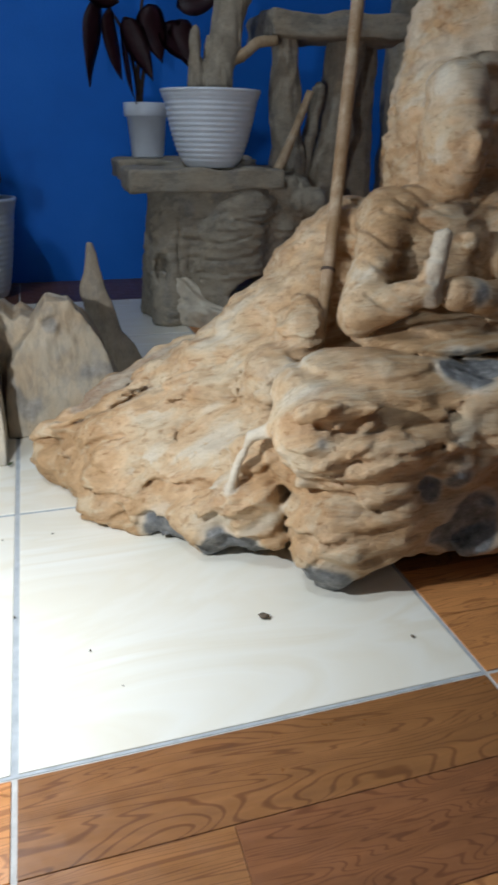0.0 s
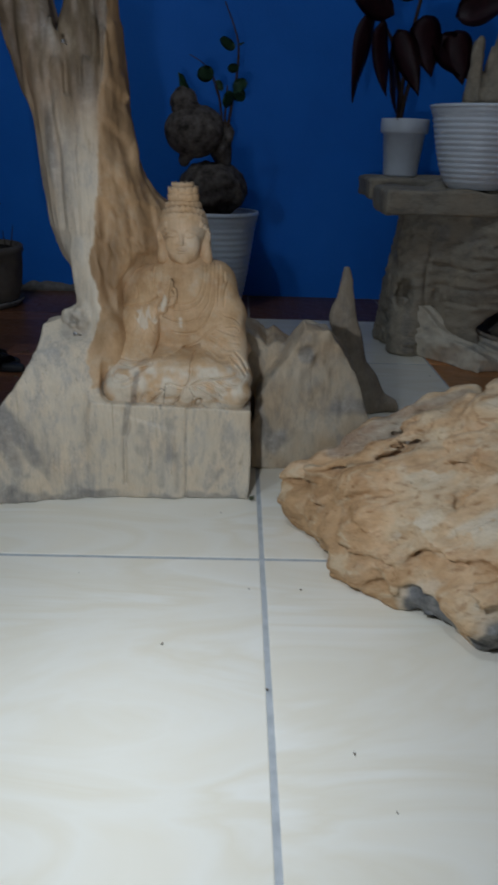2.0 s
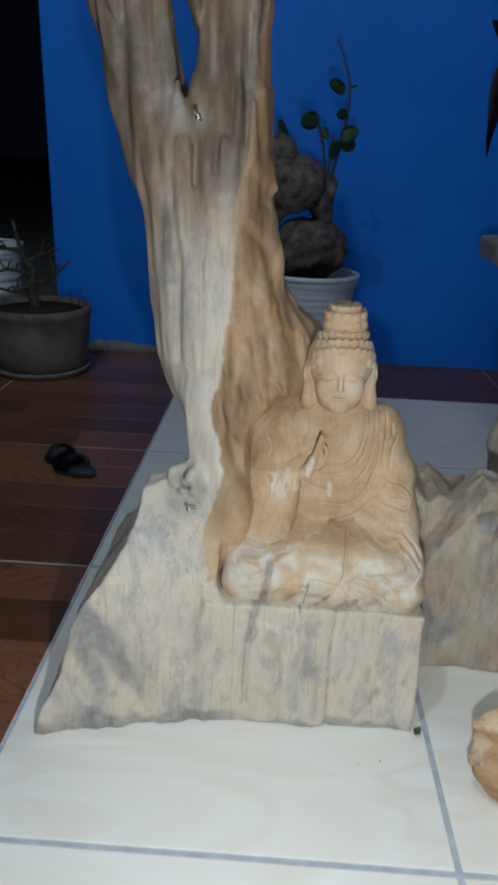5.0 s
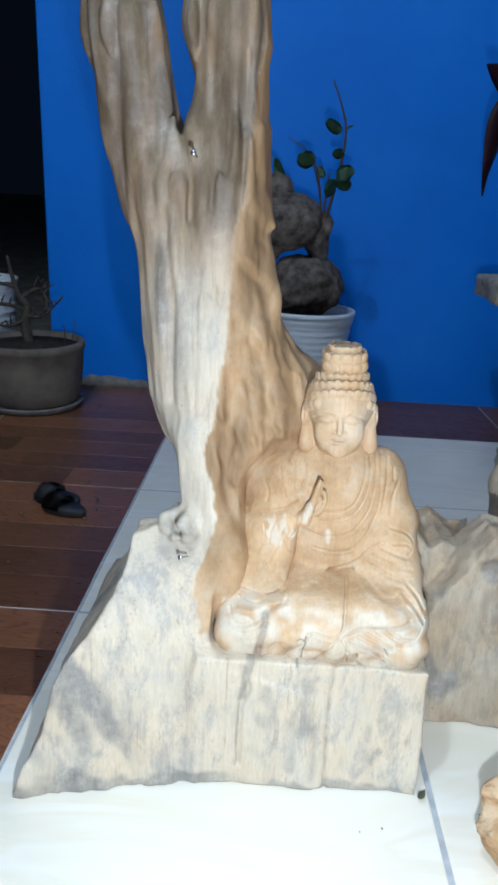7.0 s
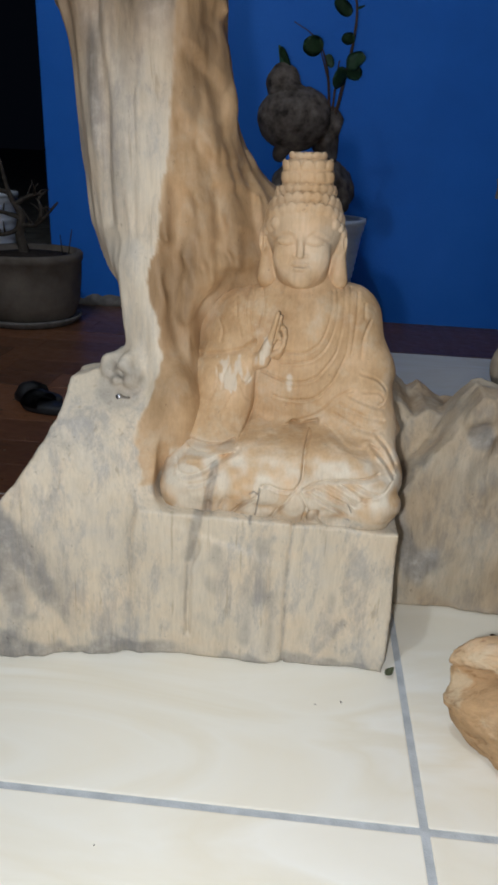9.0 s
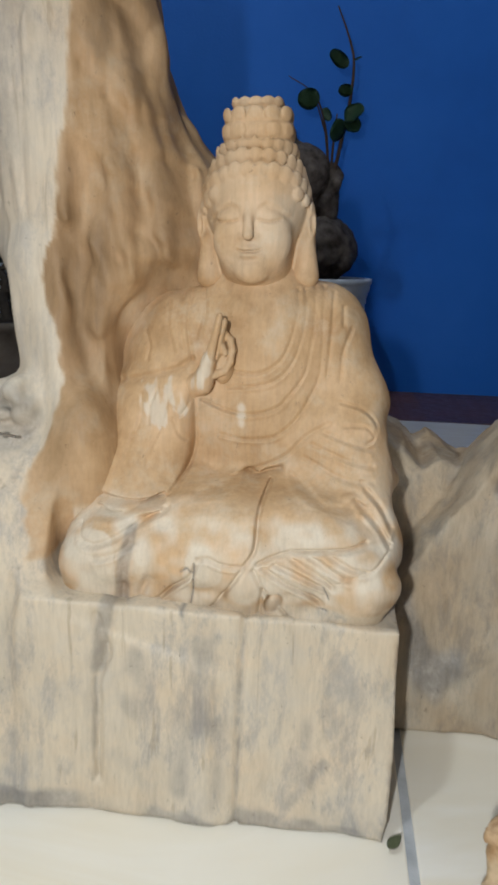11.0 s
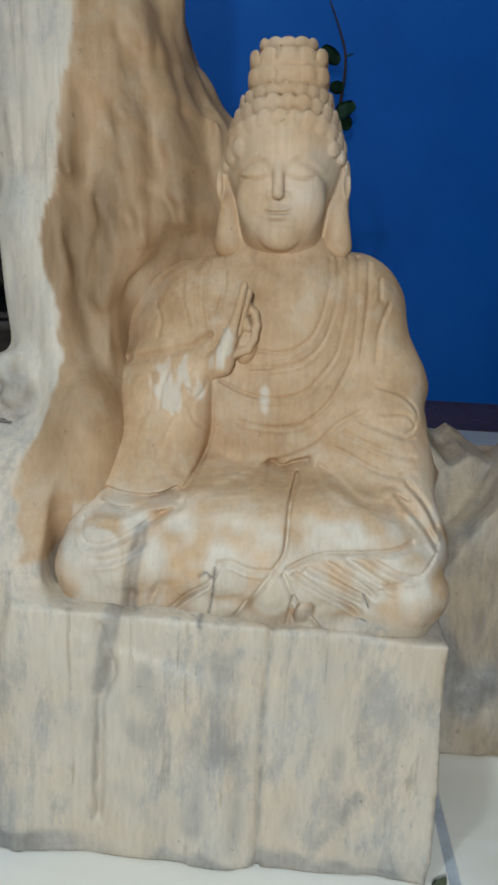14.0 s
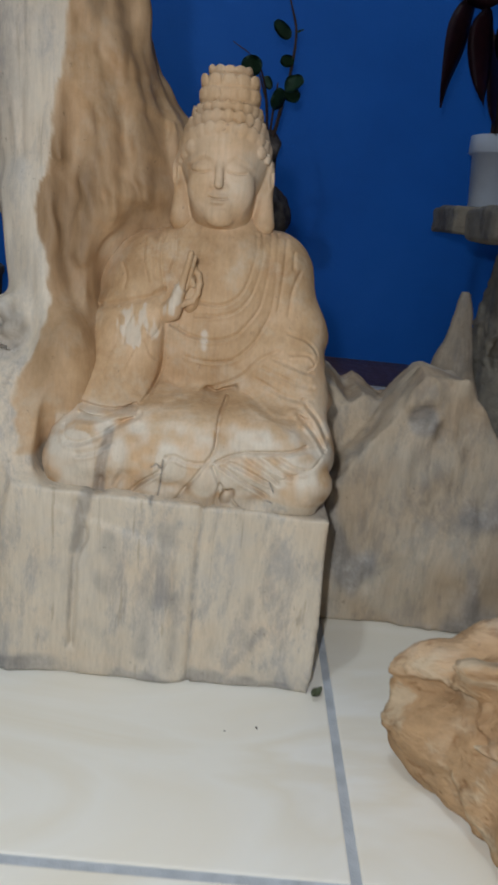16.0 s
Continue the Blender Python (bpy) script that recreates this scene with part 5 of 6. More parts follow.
    f.score([(0.482, 0.452), (0.50, 0.462), (0.52, 0.465), (0.54, 0.462), (0.558, 0.452)], 0.0035, -0.004, -0.14, -0.02)
    f.add(ell((0.519, -0.094, 0.418), (0.006, 0.009, 0.014)), 0.005)
    f.add(ell((0.519, -0.090, 0.392), (0.012, 0.007, 0.004)), 0.004)
    for s in (-1, 1):
        f.score([(0.519 + s * 0.008, 0.434), (0.519 + s * 0.018, 0.438), (0.519 + s * 0.029, 0.434)], 0.003, 0.003, -0.14, -0.03)
    f.score([(0.505, 0.388), (0.534, 0.388)], 0.002, 0.003, -0.14, -0.03)
    f.add(cap((0.440, -0.060, 0.335), (0.385, -0.120, 0.258), 0.028, 0.022), 0.010)
    f.add(cap((0.382, -0.125, 0.250), (0.445, -0.150, 0.280), 0.024, 0.016), 0.008)
    f.add(cap((0.448, -0.152, 0.272), (0.463, -0.142, 0.335), 0.012, 0.009), 0.004)
    f.add(cap((0.590, -0.065, 0.335), (0.600, -0.120, 0.255), 0.030, 0.026), 0.010)
    f.add(cap((0.595, -0.125, 0.245), (0.480, -0.152, 0.276), 0.024, 0.018), 0.008)
    f.add(ell((0.525, -0.100, 0.318), (0.012, 0.008, 0.012)), 0.004)
    f.score([(0.428, 0.352), (0.47, 0.338), (0.505, 0.318)], 0.003, 0.005, -0.14, 0.02)
    f.score([(0.47, 0.352), (0.52, 0.360), (0.585, 0.352)], 0.003, 0.004, -0.14, 0.02)
    f.add(ell((0.500, -0.115, 0.222), (0.120, 0.070, 0.018)), 0.006)
    f.add(ell((0.350, -0.165, 0.192), (0.080, 0.054, 0.034), (0, -4, 6)), 0.006)
    f.add(ell((0.440, -0.180, 0.188), (0.080, 0.045, 0.026), (0, 8, 0)), 0.006)
    f.add(ell((0.335, -0.220, 0.150), (0.068, 0.046, 0.030), (0, 8, 0)), 0.006)
    f.add(ell((0.325, -0.205, 0.176), (0.066, 0.050, 0.030), (0, -6, 0)), 0.012)
    f.add(ell((0.400, -0.190, 0.190), (0.075, 0.050, 0.030)), 0.012)
    for pts in (((0.30, 0.212), (0.36, 0.205), (0.43, 0.212)), ((0.29, 0.178), (0.36, 0.170), (0.44, 0.178)), ((0.40, 0.235), (0.47, 0.228), (0.56, 0.232)), ((0.30, 0.148), (0.35, 0.158), (0.41, 0.156))):
        f.score(list(pts), 0.004, 0.005, -0.30, -0.06)
    f.folds((((0.405, 0.335), (0.425, 0.318), (0.455, 0.312)), ((0.395, 0.305), (0.418, 0.292), (0.448, 0.290)), ((0.385, 0.275), (0.405, 0.262), (0.43, 0.262)), ((0.462, 0.375), (0.49, 0.352), (0.52, 0.345), (0.555, 0.355), (0.58, 0.378)), ((0.448, 0.362), (0.485, 0.330), (0.52, 0.318))), 0.0030, 0.0035, -0.16, 0.03, 0.5)
    f.rough(0.0022, 0.020, (1, 1, 1), 6.0)
    f.rough(0.0010, 0.008, (2.0, 1, 1), 6.0)
    return f.mesh(0.0)


def root_tones(x, y, z):
    n, m = fbm(x, y, z, 0.030), fbm((0.87 * x + 0.5 * z) * 0.22 + 5, y * 0.9, 0.87 * z - 0.5 * x, 0.011)
    big = fbm(x + 7, y, z, 0.06)
    sheet = np.floor(split_sheets(x, y, z) / 0.024 + 0.1) * 0.37 + np.floor((split_sheets(x, y, z) + 0.3 * y) / 0.0110 + 0.1) * 0.61
    tone = vnoise(sheet + 11, x * 12 + sheet, 0 * x + 3.5) + 0.6 * big
    weather = (0.15 + 2.0 * tone + 0.8 * m).clip(0, 0.95)
    low = step01(0.055 + 0.05 * n - z, -0.01, 0.03) * step01(0.42 - x, 0, 0.1)
    brown = np.maximum(0.8 * low, step01(-tone - 0.4 * m, 0.08, 0.40) * 0.75)
    brown = np.maximum(brown, 0.9 * step01(0.040 + 0.02 * n - np.sqrt((x - 0.045) ** 2 + (y - 0.09) ** 2 + (z - 0.03) ** 2), 0, 0.012))
    cream = (step01(tone + 0.5 * m, 0.24, 0.55) * 0.6 + step01(z, 0.42, 0.5) * step01(n, -0.2, 0.2) * 0.6).clip(0, 0.9)
    for a, b, r in zip(STRIP, STRIP[1:], (0.0085,) * 5):
        cream = np.maximum(cream, 0.85 * step01(r + 0.003 * n - cap(a, b, 0.0)[0](x, y, z), -0.002, 0.002))
    cream = np.maximum(cream, 0.8 * step01(0.014 - cap((0.448, -0.158, 0.272), (0.463, -0.148, 0.335), 0.0)[0](x, y, z), -0.001, 0.003))
    knot_dark = np.zeros_like(x)
    for c, r in KNOTS:
        d = np.sqrt((x - c[0]) ** 2 + ((y - c[1]) * 0.8) ** 2 + (z - c[2]) ** 2)
        knot_dark = np.maximum(knot_dark, step01(r * (1 + 0.55 * n) - d, -0.002, 0.003))
        cream = np.maximum(cream, 0.6 * step01(1.22 * r * (1 + 0.4 * n) - d, -0.002, 0.004))
    # the split trough is greyer inside than the wood round it
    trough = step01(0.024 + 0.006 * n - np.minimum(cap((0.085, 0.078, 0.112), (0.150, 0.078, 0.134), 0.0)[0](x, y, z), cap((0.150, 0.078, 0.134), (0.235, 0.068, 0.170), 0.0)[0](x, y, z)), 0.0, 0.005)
    knot_dark = np.maximum(knot_dark, 0.40 * trough)
    return weather, cream, knot_dark, brown * (1 - cream)


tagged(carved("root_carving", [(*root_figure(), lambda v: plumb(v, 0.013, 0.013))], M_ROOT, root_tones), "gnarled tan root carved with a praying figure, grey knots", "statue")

# pole leaning on the root carving
pole = part("leaning_pole", tube(curve_points([(0.352, -0.085, 0.198), (0.380, -0.040, 0.30), (0.436, 0.062, 0.50), (0.487, 0.155, 0.68), (0.545, 0.26, 0.89)], 8), [0.0068 + 0.00008 * i for i in range(33)], 14, 0.02), M_POLE)
tagged(pole, "plain light brown wooden pole leaning on the root carving", "pole")
ring = part("ring", tube([(0.3775, -0.044, 0.2905), (0.3785, -0.0425, 0.2935)], [0.0086, 0.0086], 16), M_STEM, pole, "dark ring round the pole")


# ---- pots ----
def ribbed_pot(name, r_top, r_foot, height, ribs, label, belly=0.72):
    pot = thing(name, label, "plant pot")
    prof = [(0, 0.004), (r_foot * 0.9, 0.004), (r_foot * 0.94, 0.0), (r_foot, 0.002)]
    n = ribs * 6
    for i in range(n + 1):
        u = i / n
        r = r_foot + (r_top * 0.955 - r_foot) * (u ** belly)
        prof.append((r + 0.0009 * math.cos(2 * math.pi * ribs * u), 0.004 + u * (height * 0.885 - 0.004)))
    prof += [(r_top * 0.955, height * 0.895), (r_top * 0.985, height * 0.91), (r_top * 0.992, height * 0.94), (r_top, height * 0.985), (r_top - 0.001, height), (r_top - 0.005, height), (r_top * 0.93, height * 0.90), (r_top * 0.9, height * 0.86), (0, height * 0.86)]
    shell = part("shell", lathe(prof, 72), M_POT, pot)
    part("rim", lathe([(r_top - 0.005, height * 0.965), (r_top + 0.0012, height * 0.962), (r_top + 0.0024, height * 0.98), (r_top + 0.0016, height * 1.004), (r_top - 0.003, height * 1.006), (r_top - 0.0065, height * 0.995), (r_top - 0.005, height * 0.965)], 72), M_POT, shell)
    part("soil", lathe([(0, height * 0.90), (r_top * 0.5, height * 0.905), (r_top * 0.925, height * 0.895), (r_top * 0.92, height * 0.87), (0, height * 0.87)], 40, 0.004), M_SOIL, pot, "dark soil")
    return pot


pot = ribbed_pot("ribbed_pot", 0.121, 0.074, 0.268, 15, "white ribbed plastic pot on the floor by the blue wall")
pot.matrix_basis = pose(-0.103, 1.328, 0)
pot = ribbed_pot("ribbed_pot", 0.111, 0.056, 0.160, 13, "glossy white ribbed plastic pot on the driftwood shelf", 0.55)
pot.matrix_basis = pose(0.4690, 0.890, 0.3655)

pot = thing("plant_pot", "small plain white plastic pot with a thick rim on the shelf", "plant pot")
part("shell", lathe([(0, 0.003), (0.037, 0.003), (0.040, 0.0), (0.042, 0.004), (0.0515, 0.098), (0.0565, 0.099), (0.0585, 0.101), (0.0592, 0.130), (0.058, 0.132), (0.054, 0.132), (0.052, 0.115), (0, 0.115)], 56), M_POT, pot)
part("soil", lathe([(0, 0.122), (0.0525, 0.119), (0.052, 0.112), (0, 0.112)], 32), M_SOIL, pot, "dark soil")
pot.matrix_basis = pose(0.3730, 1.205, 0.3765)


def lump(name, parent, pieces, seed, mat=M_TUBER, rough=0.006, step=0.004):
    lo = [min(c[i] - max(r) for c, r in pieces) - 0.02 for i in range(3)]
    hi = [max(c[i] + max(r) for c, r in pieces) + 0.02 for i in range(3)]
    f = Field(lo, hi, step)
    for c, r in pieces:
        f.add(ell(c, r), 0.008)
    f.rough(rough, 0.02, (1, 1, 1), seed)
    f.rough(rough * 1.5, 0.05, (1, 1, 1), seed + 1)
    return carved(name, [f.mesh()], mat, lambda x, y, z: (0 * x, 0 * x, 0 * x), parent)


def vine(parent, ctrl, r0, r1, n=6):
    p = curve_points(ctrl, n)
    return part("stem", tube(p, [r0 + (r1 - r0) * i / (len(p) - 1) for i in range(len(p))], 7, 0.1), M_STEM, parent)


def grow(parent, place, direction, length, width, mat, roll=0, fold=0.25, droop=0.3, tip=1.4):
    ob = part("leaf", leaf(length, width, fold, droop, tip), mat, parent)
    ob.matrix_basis = aim(place, direction, roll)
    return ob


# climbing plant with two round grey tubers
plant = thing("tuber_plant", "vine with round green leaves growing from stacked grey tubers", "plant", place=(-0.005, 0, 0.008))
lump("tuber", plant, [((-0.100, 1.310, 0.315), (0.090, 0.080, 0.072)), ((-0.150, 1.29, 0.29), (0.045, 0.045, 0.05))], 1)
lump("tuber", plant, [((-0.150, 1.300, 0.458), (0.080, 0.070, 0.062))], 2, rough=0.003)
lump("tuber", plant, [((-0.178, 1.300, 0.388), (0.020, 0.022, 0.022)), ((-0.168, 1.30, 0.400), (0.022, 0.024, 0.014))], 3, rough=0.003)
lump("tuber", plant, [((-0.080, 1.298, 0.412), (0.028, 0.026, 0.028)), ((-0.070, 1.295, 0.388), (0.020, 0.022, 0.026)), ((-0.070, 1.295, 0.450), (0.018, 0.018, 0.032))], 4)
lump("tuber", plant, [((-0.178, 1.297, 0.528), (0.034, 0.032, 0.032)), ((-0.166, 1.297, 0.508), (0.040, 0.034, 0.014))], 5, rough=0.005)
part("stem", tube([(-0.172, 1.292, 0.535), (-0.180, 1.29, 0.565), (-0.190, 1.288, 0.592)], [0.012, 0.008, 0.002], 8, 0.15), M_LEAF, plant)
vine(plant, [(-0.066, 1.29, 0.46), (-0.055, 1.27, 0.52), (-0.044, 1.25, 0.58), (-0.040, 1.24, 0.645), (-0.052, 1.24, 0.69), (-0.074, 1.24, 0.74)], 0.0042, 0.0014)
vine(plant, [(-0.076, 1.29, 0.46), (-0.085, 1.27, 0.53), (-0.094, 1.25, 0.565), (-0.104, 1.24, 0.588)], 0.0034, 0.0014)
vine(plant, [(-0.072, 1.29, 0.46), (-0.070, 1.27, 0.52), (-0.066, 1.26, 0.565)], 0.003, 0.0014)
vine(plant, [(-0.085, 1.27, 0.53), (-0.115, 1.26, 0.60), (-0.160, 1.26, 0.63)], 0.0016, 0.0008)
for p, d, ln, w, roll in (((-0.051, 1.24, 0.641), (-0.75, -0.3, 0.55), 0.046, 0.026, 60), ((-0.100, 1.24, 0.584), (-1, -0.3, 0.10), 0.046, 0.040, 70), ((-0.040, 1.24, 0.598), (-0.9, -0.3, 0.2), 0.030, 0.024, 60), ((-0.052, 1.235, 0.552), (0.75, -0.3, 0.45), 0.044, 0.046, 60), ((-0.050, 1.235, 0.545), (-0.7, -0.3, -0.75), 0.044, 0.042, 60), ((-0.048, 1.235, 0.550), (0.8, -0.3, -0.55), 0.034, 0.034, 60), ((-0.092, 1.26, 0.575), (0.4, -0.3, -0.7), 0.030, 0.018, 60), ((-0.070, 1.26, 0.545), (-0.3, -0.3, -0.9), 0.022, 0.012, 60), ((-0.166, 1.285, 0.535), (-0.30, -0.1, 1), 0.062, 0.022, 40), ((-0.040, 1.235, 0.650), (0.6, -0.2, 0.3), 0.016, 0.010, 40)):
    grow(plant, p, d, ln * 0.92, w * 0.92, M_LEAF, roll, 0.1, 0.1, 1.05)

# maroon-leaved plant in the small white pot
plant = thing("maroon_plant", "plant with drooping dark maroon leaves in a small white pot", "plant", place=(-0.013, 0, 0.022))
vine(plant, [(0.367, 1.205, 0.47), (0.360, 1.205, 0.56), (0.330, 1.19, 0.65), (0.285, 1.17, 0.705)], 0.006, 0.003)
vine(plant, [(0.370, 1.205, 0.47), (0.385, 1.20, 0.57), (0.410, 1.18, 0.63), (0.458, 1.16, 0.665)], 0.006, 0.003)
vine(plant, [(0.372, 1.21, 0.47), (0.372, 1.215, 0.60), (0.39, 1.21, 0.73), (0.40, 1.2, 0.80)], 0.006, 0.003)
for p, d, ln, w in (((0.292, 1.165, 0.755), (-0.30, -0.15, -1), 0.205, 0.062), ((0.312, 1.160, 0.735), (0.03, -0.15, -1), 0.165, 0.066), ((0.350, 1.165, 0.705), (-0.04, -0.15, -1), 0.180, 0.070), ((0.345, 1.15, 0.715), (0.45, -0.2, -1), 0.150, 0.060), ((0.405, 1.15, 0.745), (0.15, -0.2, -1), 0.130, 0.080), ((0.430, 1.14, 0.70), (0.75, -0.2, -0.6), 0.140, 0.075), ((0.475, 1.13, 0.715), (0.2, -0.2, -1), 0.115, 0.070), ((0.470, 1.13, 0.74), (0.9, -0.2, 0.3), 0.13, 0.075), ((0.40, 1.16, 0.79), (-0.6, -0.3, 0.2), 0.15, 0.07), ((0.40, 1.16, 0.79), (0.7, -0.3, 0.4), 0.15, 0.07), ((0.335, 1.16, 0.745), (-0.8, -0.3, 0.3), 0.14, 0.06)):
    grow(plant, (p[0] - 0.012, p[1], p[2] - 0.045), d, ln, w, M_MAROON, 75, 0.3, 0.12, 1.5)

# old bonsai stem in the glossy pot
stem = thing("old_bonsai", "old brown bonsai with a pale cut branch in a pot", "plant", place=(-0.002, 0, 0.022))


def wood_piece(name, parent, limbs, mat, weather, seed, step=0.005, rough=0.005, label="", cuts=(), extra=(), cracks=()):
    lo = [min(min(a[i], b[i]) - max(ra, rb) for a, b, ra, rb in limbs) - 0.03 for i in range(3)]
    hi = [max(max(a[i], b[i]) + max(ra, rb) for a, b, ra, rb in limbs) + 0.03 for i in range(3)]
    f = Field(lo, hi, step)
    for a, b, ra, rb in limbs:
        f.add(cap(a, b, ra, rb), 0.02)
    for shape in extra:
        f.add(shape, 0.02)
    for shape in cuts:
        f.cut(shape, 0.012)
    for pts in cracks:
        f.folds([pts], 0.0028, 0.008, lo[1], hi[1], 0.0)
    f.rough(rough, 0.014, (1, 1, 6) if not cracks else (5, 1, 1), seed, True)
    f.rough(rough * 1.2, 0.05, (1, 1, 2), seed + 2)
    f.rough(rough * 0.5, 0.008, (1, 1, 4) if not cracks else (4, 1, 1), seed + 5)
    return carved(name, [(*f.mesh(0.0 if lo[2] < 0.01 else None), plumb)], mat, lambda x, y, z: (weather + 0.9 * fbm(x, y, z, 0.05), 0 * x, 0.4 * step01(np.abs(fbm(x + 2, y, z, 0.06)), 0.32, 0.5)), parent, label)


wood_piece("trunk", stem, [((0.470, 0.89, 0.485), (0.500, 0.90, 0.57), 0.045, 0.035), ((0.50, 0.90, 0.57), (0.535, 0.91, 0.72), 0.035, 0.042), ((0.535, 0.91, 0.72), (0.56, 0.92, 0.86), 0.04, 0.03), ((0.43, 0.88, 0.49), (0.435, 0.88, 0.60), 0.018, 0.012)], M_GREYWOOD, 0.2, 3)
part("branch", tube(curve_points([(0.515, 0.885, 0.562), (0.545, 0.878, 0.577), (0.575, 0.872, 0.600), (0.618, 0.87, 0.606)], 5), [0.0125 - 0.0001 * i for i in range(16)], 10, 0.08), M_DRIFT, stem, "pale cut branch")

# ---- driftwood stand with shelves ----
stand = thing("driftwood_stand", "grey gnarled driftwood stand with plank shelves by the wall", "plant stand")
wood_piece("trunk", stand, [((0.40, 1.02, 0.0), (0.42, 0.95, 0.27), 0.10, 0.10), ((0.50, 0.92, 0.06), (0.52, 0.92, 0.26), 0.10, 0.11), ((0.60, 0.95, 0.17), (0.66, 0.92, 0.27), 0.09, 0.07), ((0.58, 0.98, 0.0), (0.56, 0.95, 0.12), 0.09, 0.09), ((0.35, 0.90, 0.0), (0.37, 0.92, 0.22), 0.045, 0.05)], M_GREYWOOD, 0.65, 7, 0.005, 0.004, cuts=(ell((0.575, 0.86, 0.062), (0.090, 0.30, 0.046), (0, 0, 20)), ell((0.335, 0.87, 0.13), (0.014, 0.06, 0.035)), ell((0.70, 0.85, 0.10), (0.10, 0.2, 0.085))), cracks=(((0.36, 0.26), (0.41, 0.24), (0.48, 0.26)), ((0.39, 0.20), (0.46, 0.19), (0.54, 0.205)), ((0.40, 0.155), (0.47, 0.15), (0.56, 0.16)), ((0.42, 0.12), (0.48, 0.115)), ((0.385, 0.27), (0.375, 0.15), (0.39, 0.05)), ((0.50, 0.24), (0.58, 0.23), (0.63, 0.25))))


def split_foot():
    """A broken root that fans out in split sheets over the tiles."""
    f = Field((0.33, 0.70, -0.01), (0.57, 0.93, 0.17), 0.0028)

    def wedge(x, y, z):
        u = 0.72 * (x - 0.385) - 0.69 * (y - 0.885)
        w = 0.69 * (x - 0.385) + 0.72 * (y - 0.885)
        top = np.interp(u, (-0.05, 0.0, 0.05, 0.10, 0.175), (0.14, 0.125, 0.070, 0.045, 0.018)).astype(np.float32)
        return np.maximum(np.maximum(-0.04 - u, u - 0.165 + 0.5 * np.abs(w - 0.01)), np.maximum(np.abs(w - 0.012) - 0.036 - 0.22 * u, 0.8 * (z - top)))
    f.add((wedge, (0.34, 0.71, -0.01), (0.56, 0.92, 0.15)), 0.004)
    f.layers(0.0075, 0.021, lambda x, y, z: (0.69 * (x - 0.385) + 0.72 * (y - 0.885)) / (1 + 3 * np.abs(0.72 * (x - 0.385) - 0.69 * (y - 0.885))) + 0.25 * z + 0.010 * fbm(x, y, z, 0.03))
    f.rough(0.0022, 0.010, (2, 2, 1))
    f.rough(0.0060, 0.040)
    return f.mesh(0.0)


carved("foot", [(*split_foot(), lambda v: plumb((v - (0.36, 0.92, 0)) * (1.40, 1.05, 0.85) + (0.36, 0.92, 0)))], M_DRIFT, lambda x, y, z: (1.0 + 0 * x, (0.85 + 0.9 * fbm(x, y, z, 0.02)).clip(0.3, 1.0), 0.5 * step01(fbm(x + 5, y, z, 0.025), 0.2, 0.5)), stand, "split pale root foot")
wood_piece("knob", stand, [((0.655, 0.87, 0.275), (0.705, 0.85, 0.272), 0.038, 0.034), ((0.60, 0.88, 0.30), (0.64, 0.87, 0.31), 0.035, 0.03)], M_GREYWOOD, 0.6, 12)
wood_piece("upright", stand, [((0.655, 0.96, 0.27), (0.665, 0.95, 0.36), 0.055, 0.04), ((0.665, 0.95, 0.36), (0.645, 0.93, 0.62), 0.035, 0.034)], M_GREYWOOD, 0.6, 14)
wood_piece("upright", stand, [((0.74, 0.98, 0.25), (0.80, 1.0, 0.42), 0.05, 0.045), ((0.80, 1.0, 0.42), (0.83, 1.0, 0.63), 0.045, 0.05)], M_GREYWOOD, 0.35, 17)
wood_piece("upright", stand, [((0.70, 0.97, 0.28), (0.745, 0.95, 0.52), 0.022, 0.02)], M_GREYWOOD, 0.55, 19)
part("branch", tube(curve_points([(0.600, 0.868, 0.318), (0.640, 0.872, 0.385), (0.672, 0.875, 0.455), (0.705, 0.88, 0.530)], 6), [0.0125 - 0.0002 * i for i in range(19)], 10, 0.12), M_DRIFT, stand, "pale thin branch")


def plank(lo, hi, seed, parent):
    f = Field([a - 0.012 for a in lo], [b + 0.012 for b in hi], 0.004)
    f.add(slab(lo, hi, 0.006), 0.002)
    f.rough(0.003, 0.02, (5, 1, 1), seed)
    f.rough(0.006, 0.06, (1, 1, 1), seed)
    return carved("shelf", [(*f.mesh(), plumb)], M_GREYWOOD, lambda x, y, z: (0.75 + 0.9 * fbm(x, y, z, 0.05), 0 * x, 0.5 * step01(np.abs(fbm(x + 1, y, z, 0.05)), 0.3, 0.45)), parent)


plank((0.266, 0.815, 0.304), (0.620, 0.985, 0.353), 1.0, stand)
plank((0.276, 1.110, 0.316), (0.640, 1.290, 0.364), 3.0, stand)
plank((0.605, 0.880, 0.620), (0.960, 1.080, 0.672), 5.0, stand)
wood_piece("prop", stand, [((0.44, 1.12, 0.29), (0.42, 1.05, 0.20), 0.05, 0.06)], M_GREYWOOD, 0.5, 23)
side = wood_piece("driftwood_post", None, [((1.075, 1.22, 0.0), (1.085, 1.22, 0.35), 0.060, 0.045), ((1.085, 1.22, 0.35), (1.10, 1.23, 0.95), 0.045, 0.04)], M_GREYWOOD, 0.6, 27)
tagged(side, "grey upright driftwood post by the blue wall", "driftwood")
side = wood_piece("driftwood_post", None, [((0.93, 1.12, 0.0), (0.91, 1.10, 0.40), 0.055, 0.042), ((0.91, 1.10, 0.40), (0.905, 1.08, 0.63), 0.042, 0.04)], M_GREYWOOD, 0.3, 31)
tagged(side, "dark upright driftwood post under the upper shelf", "driftwood")

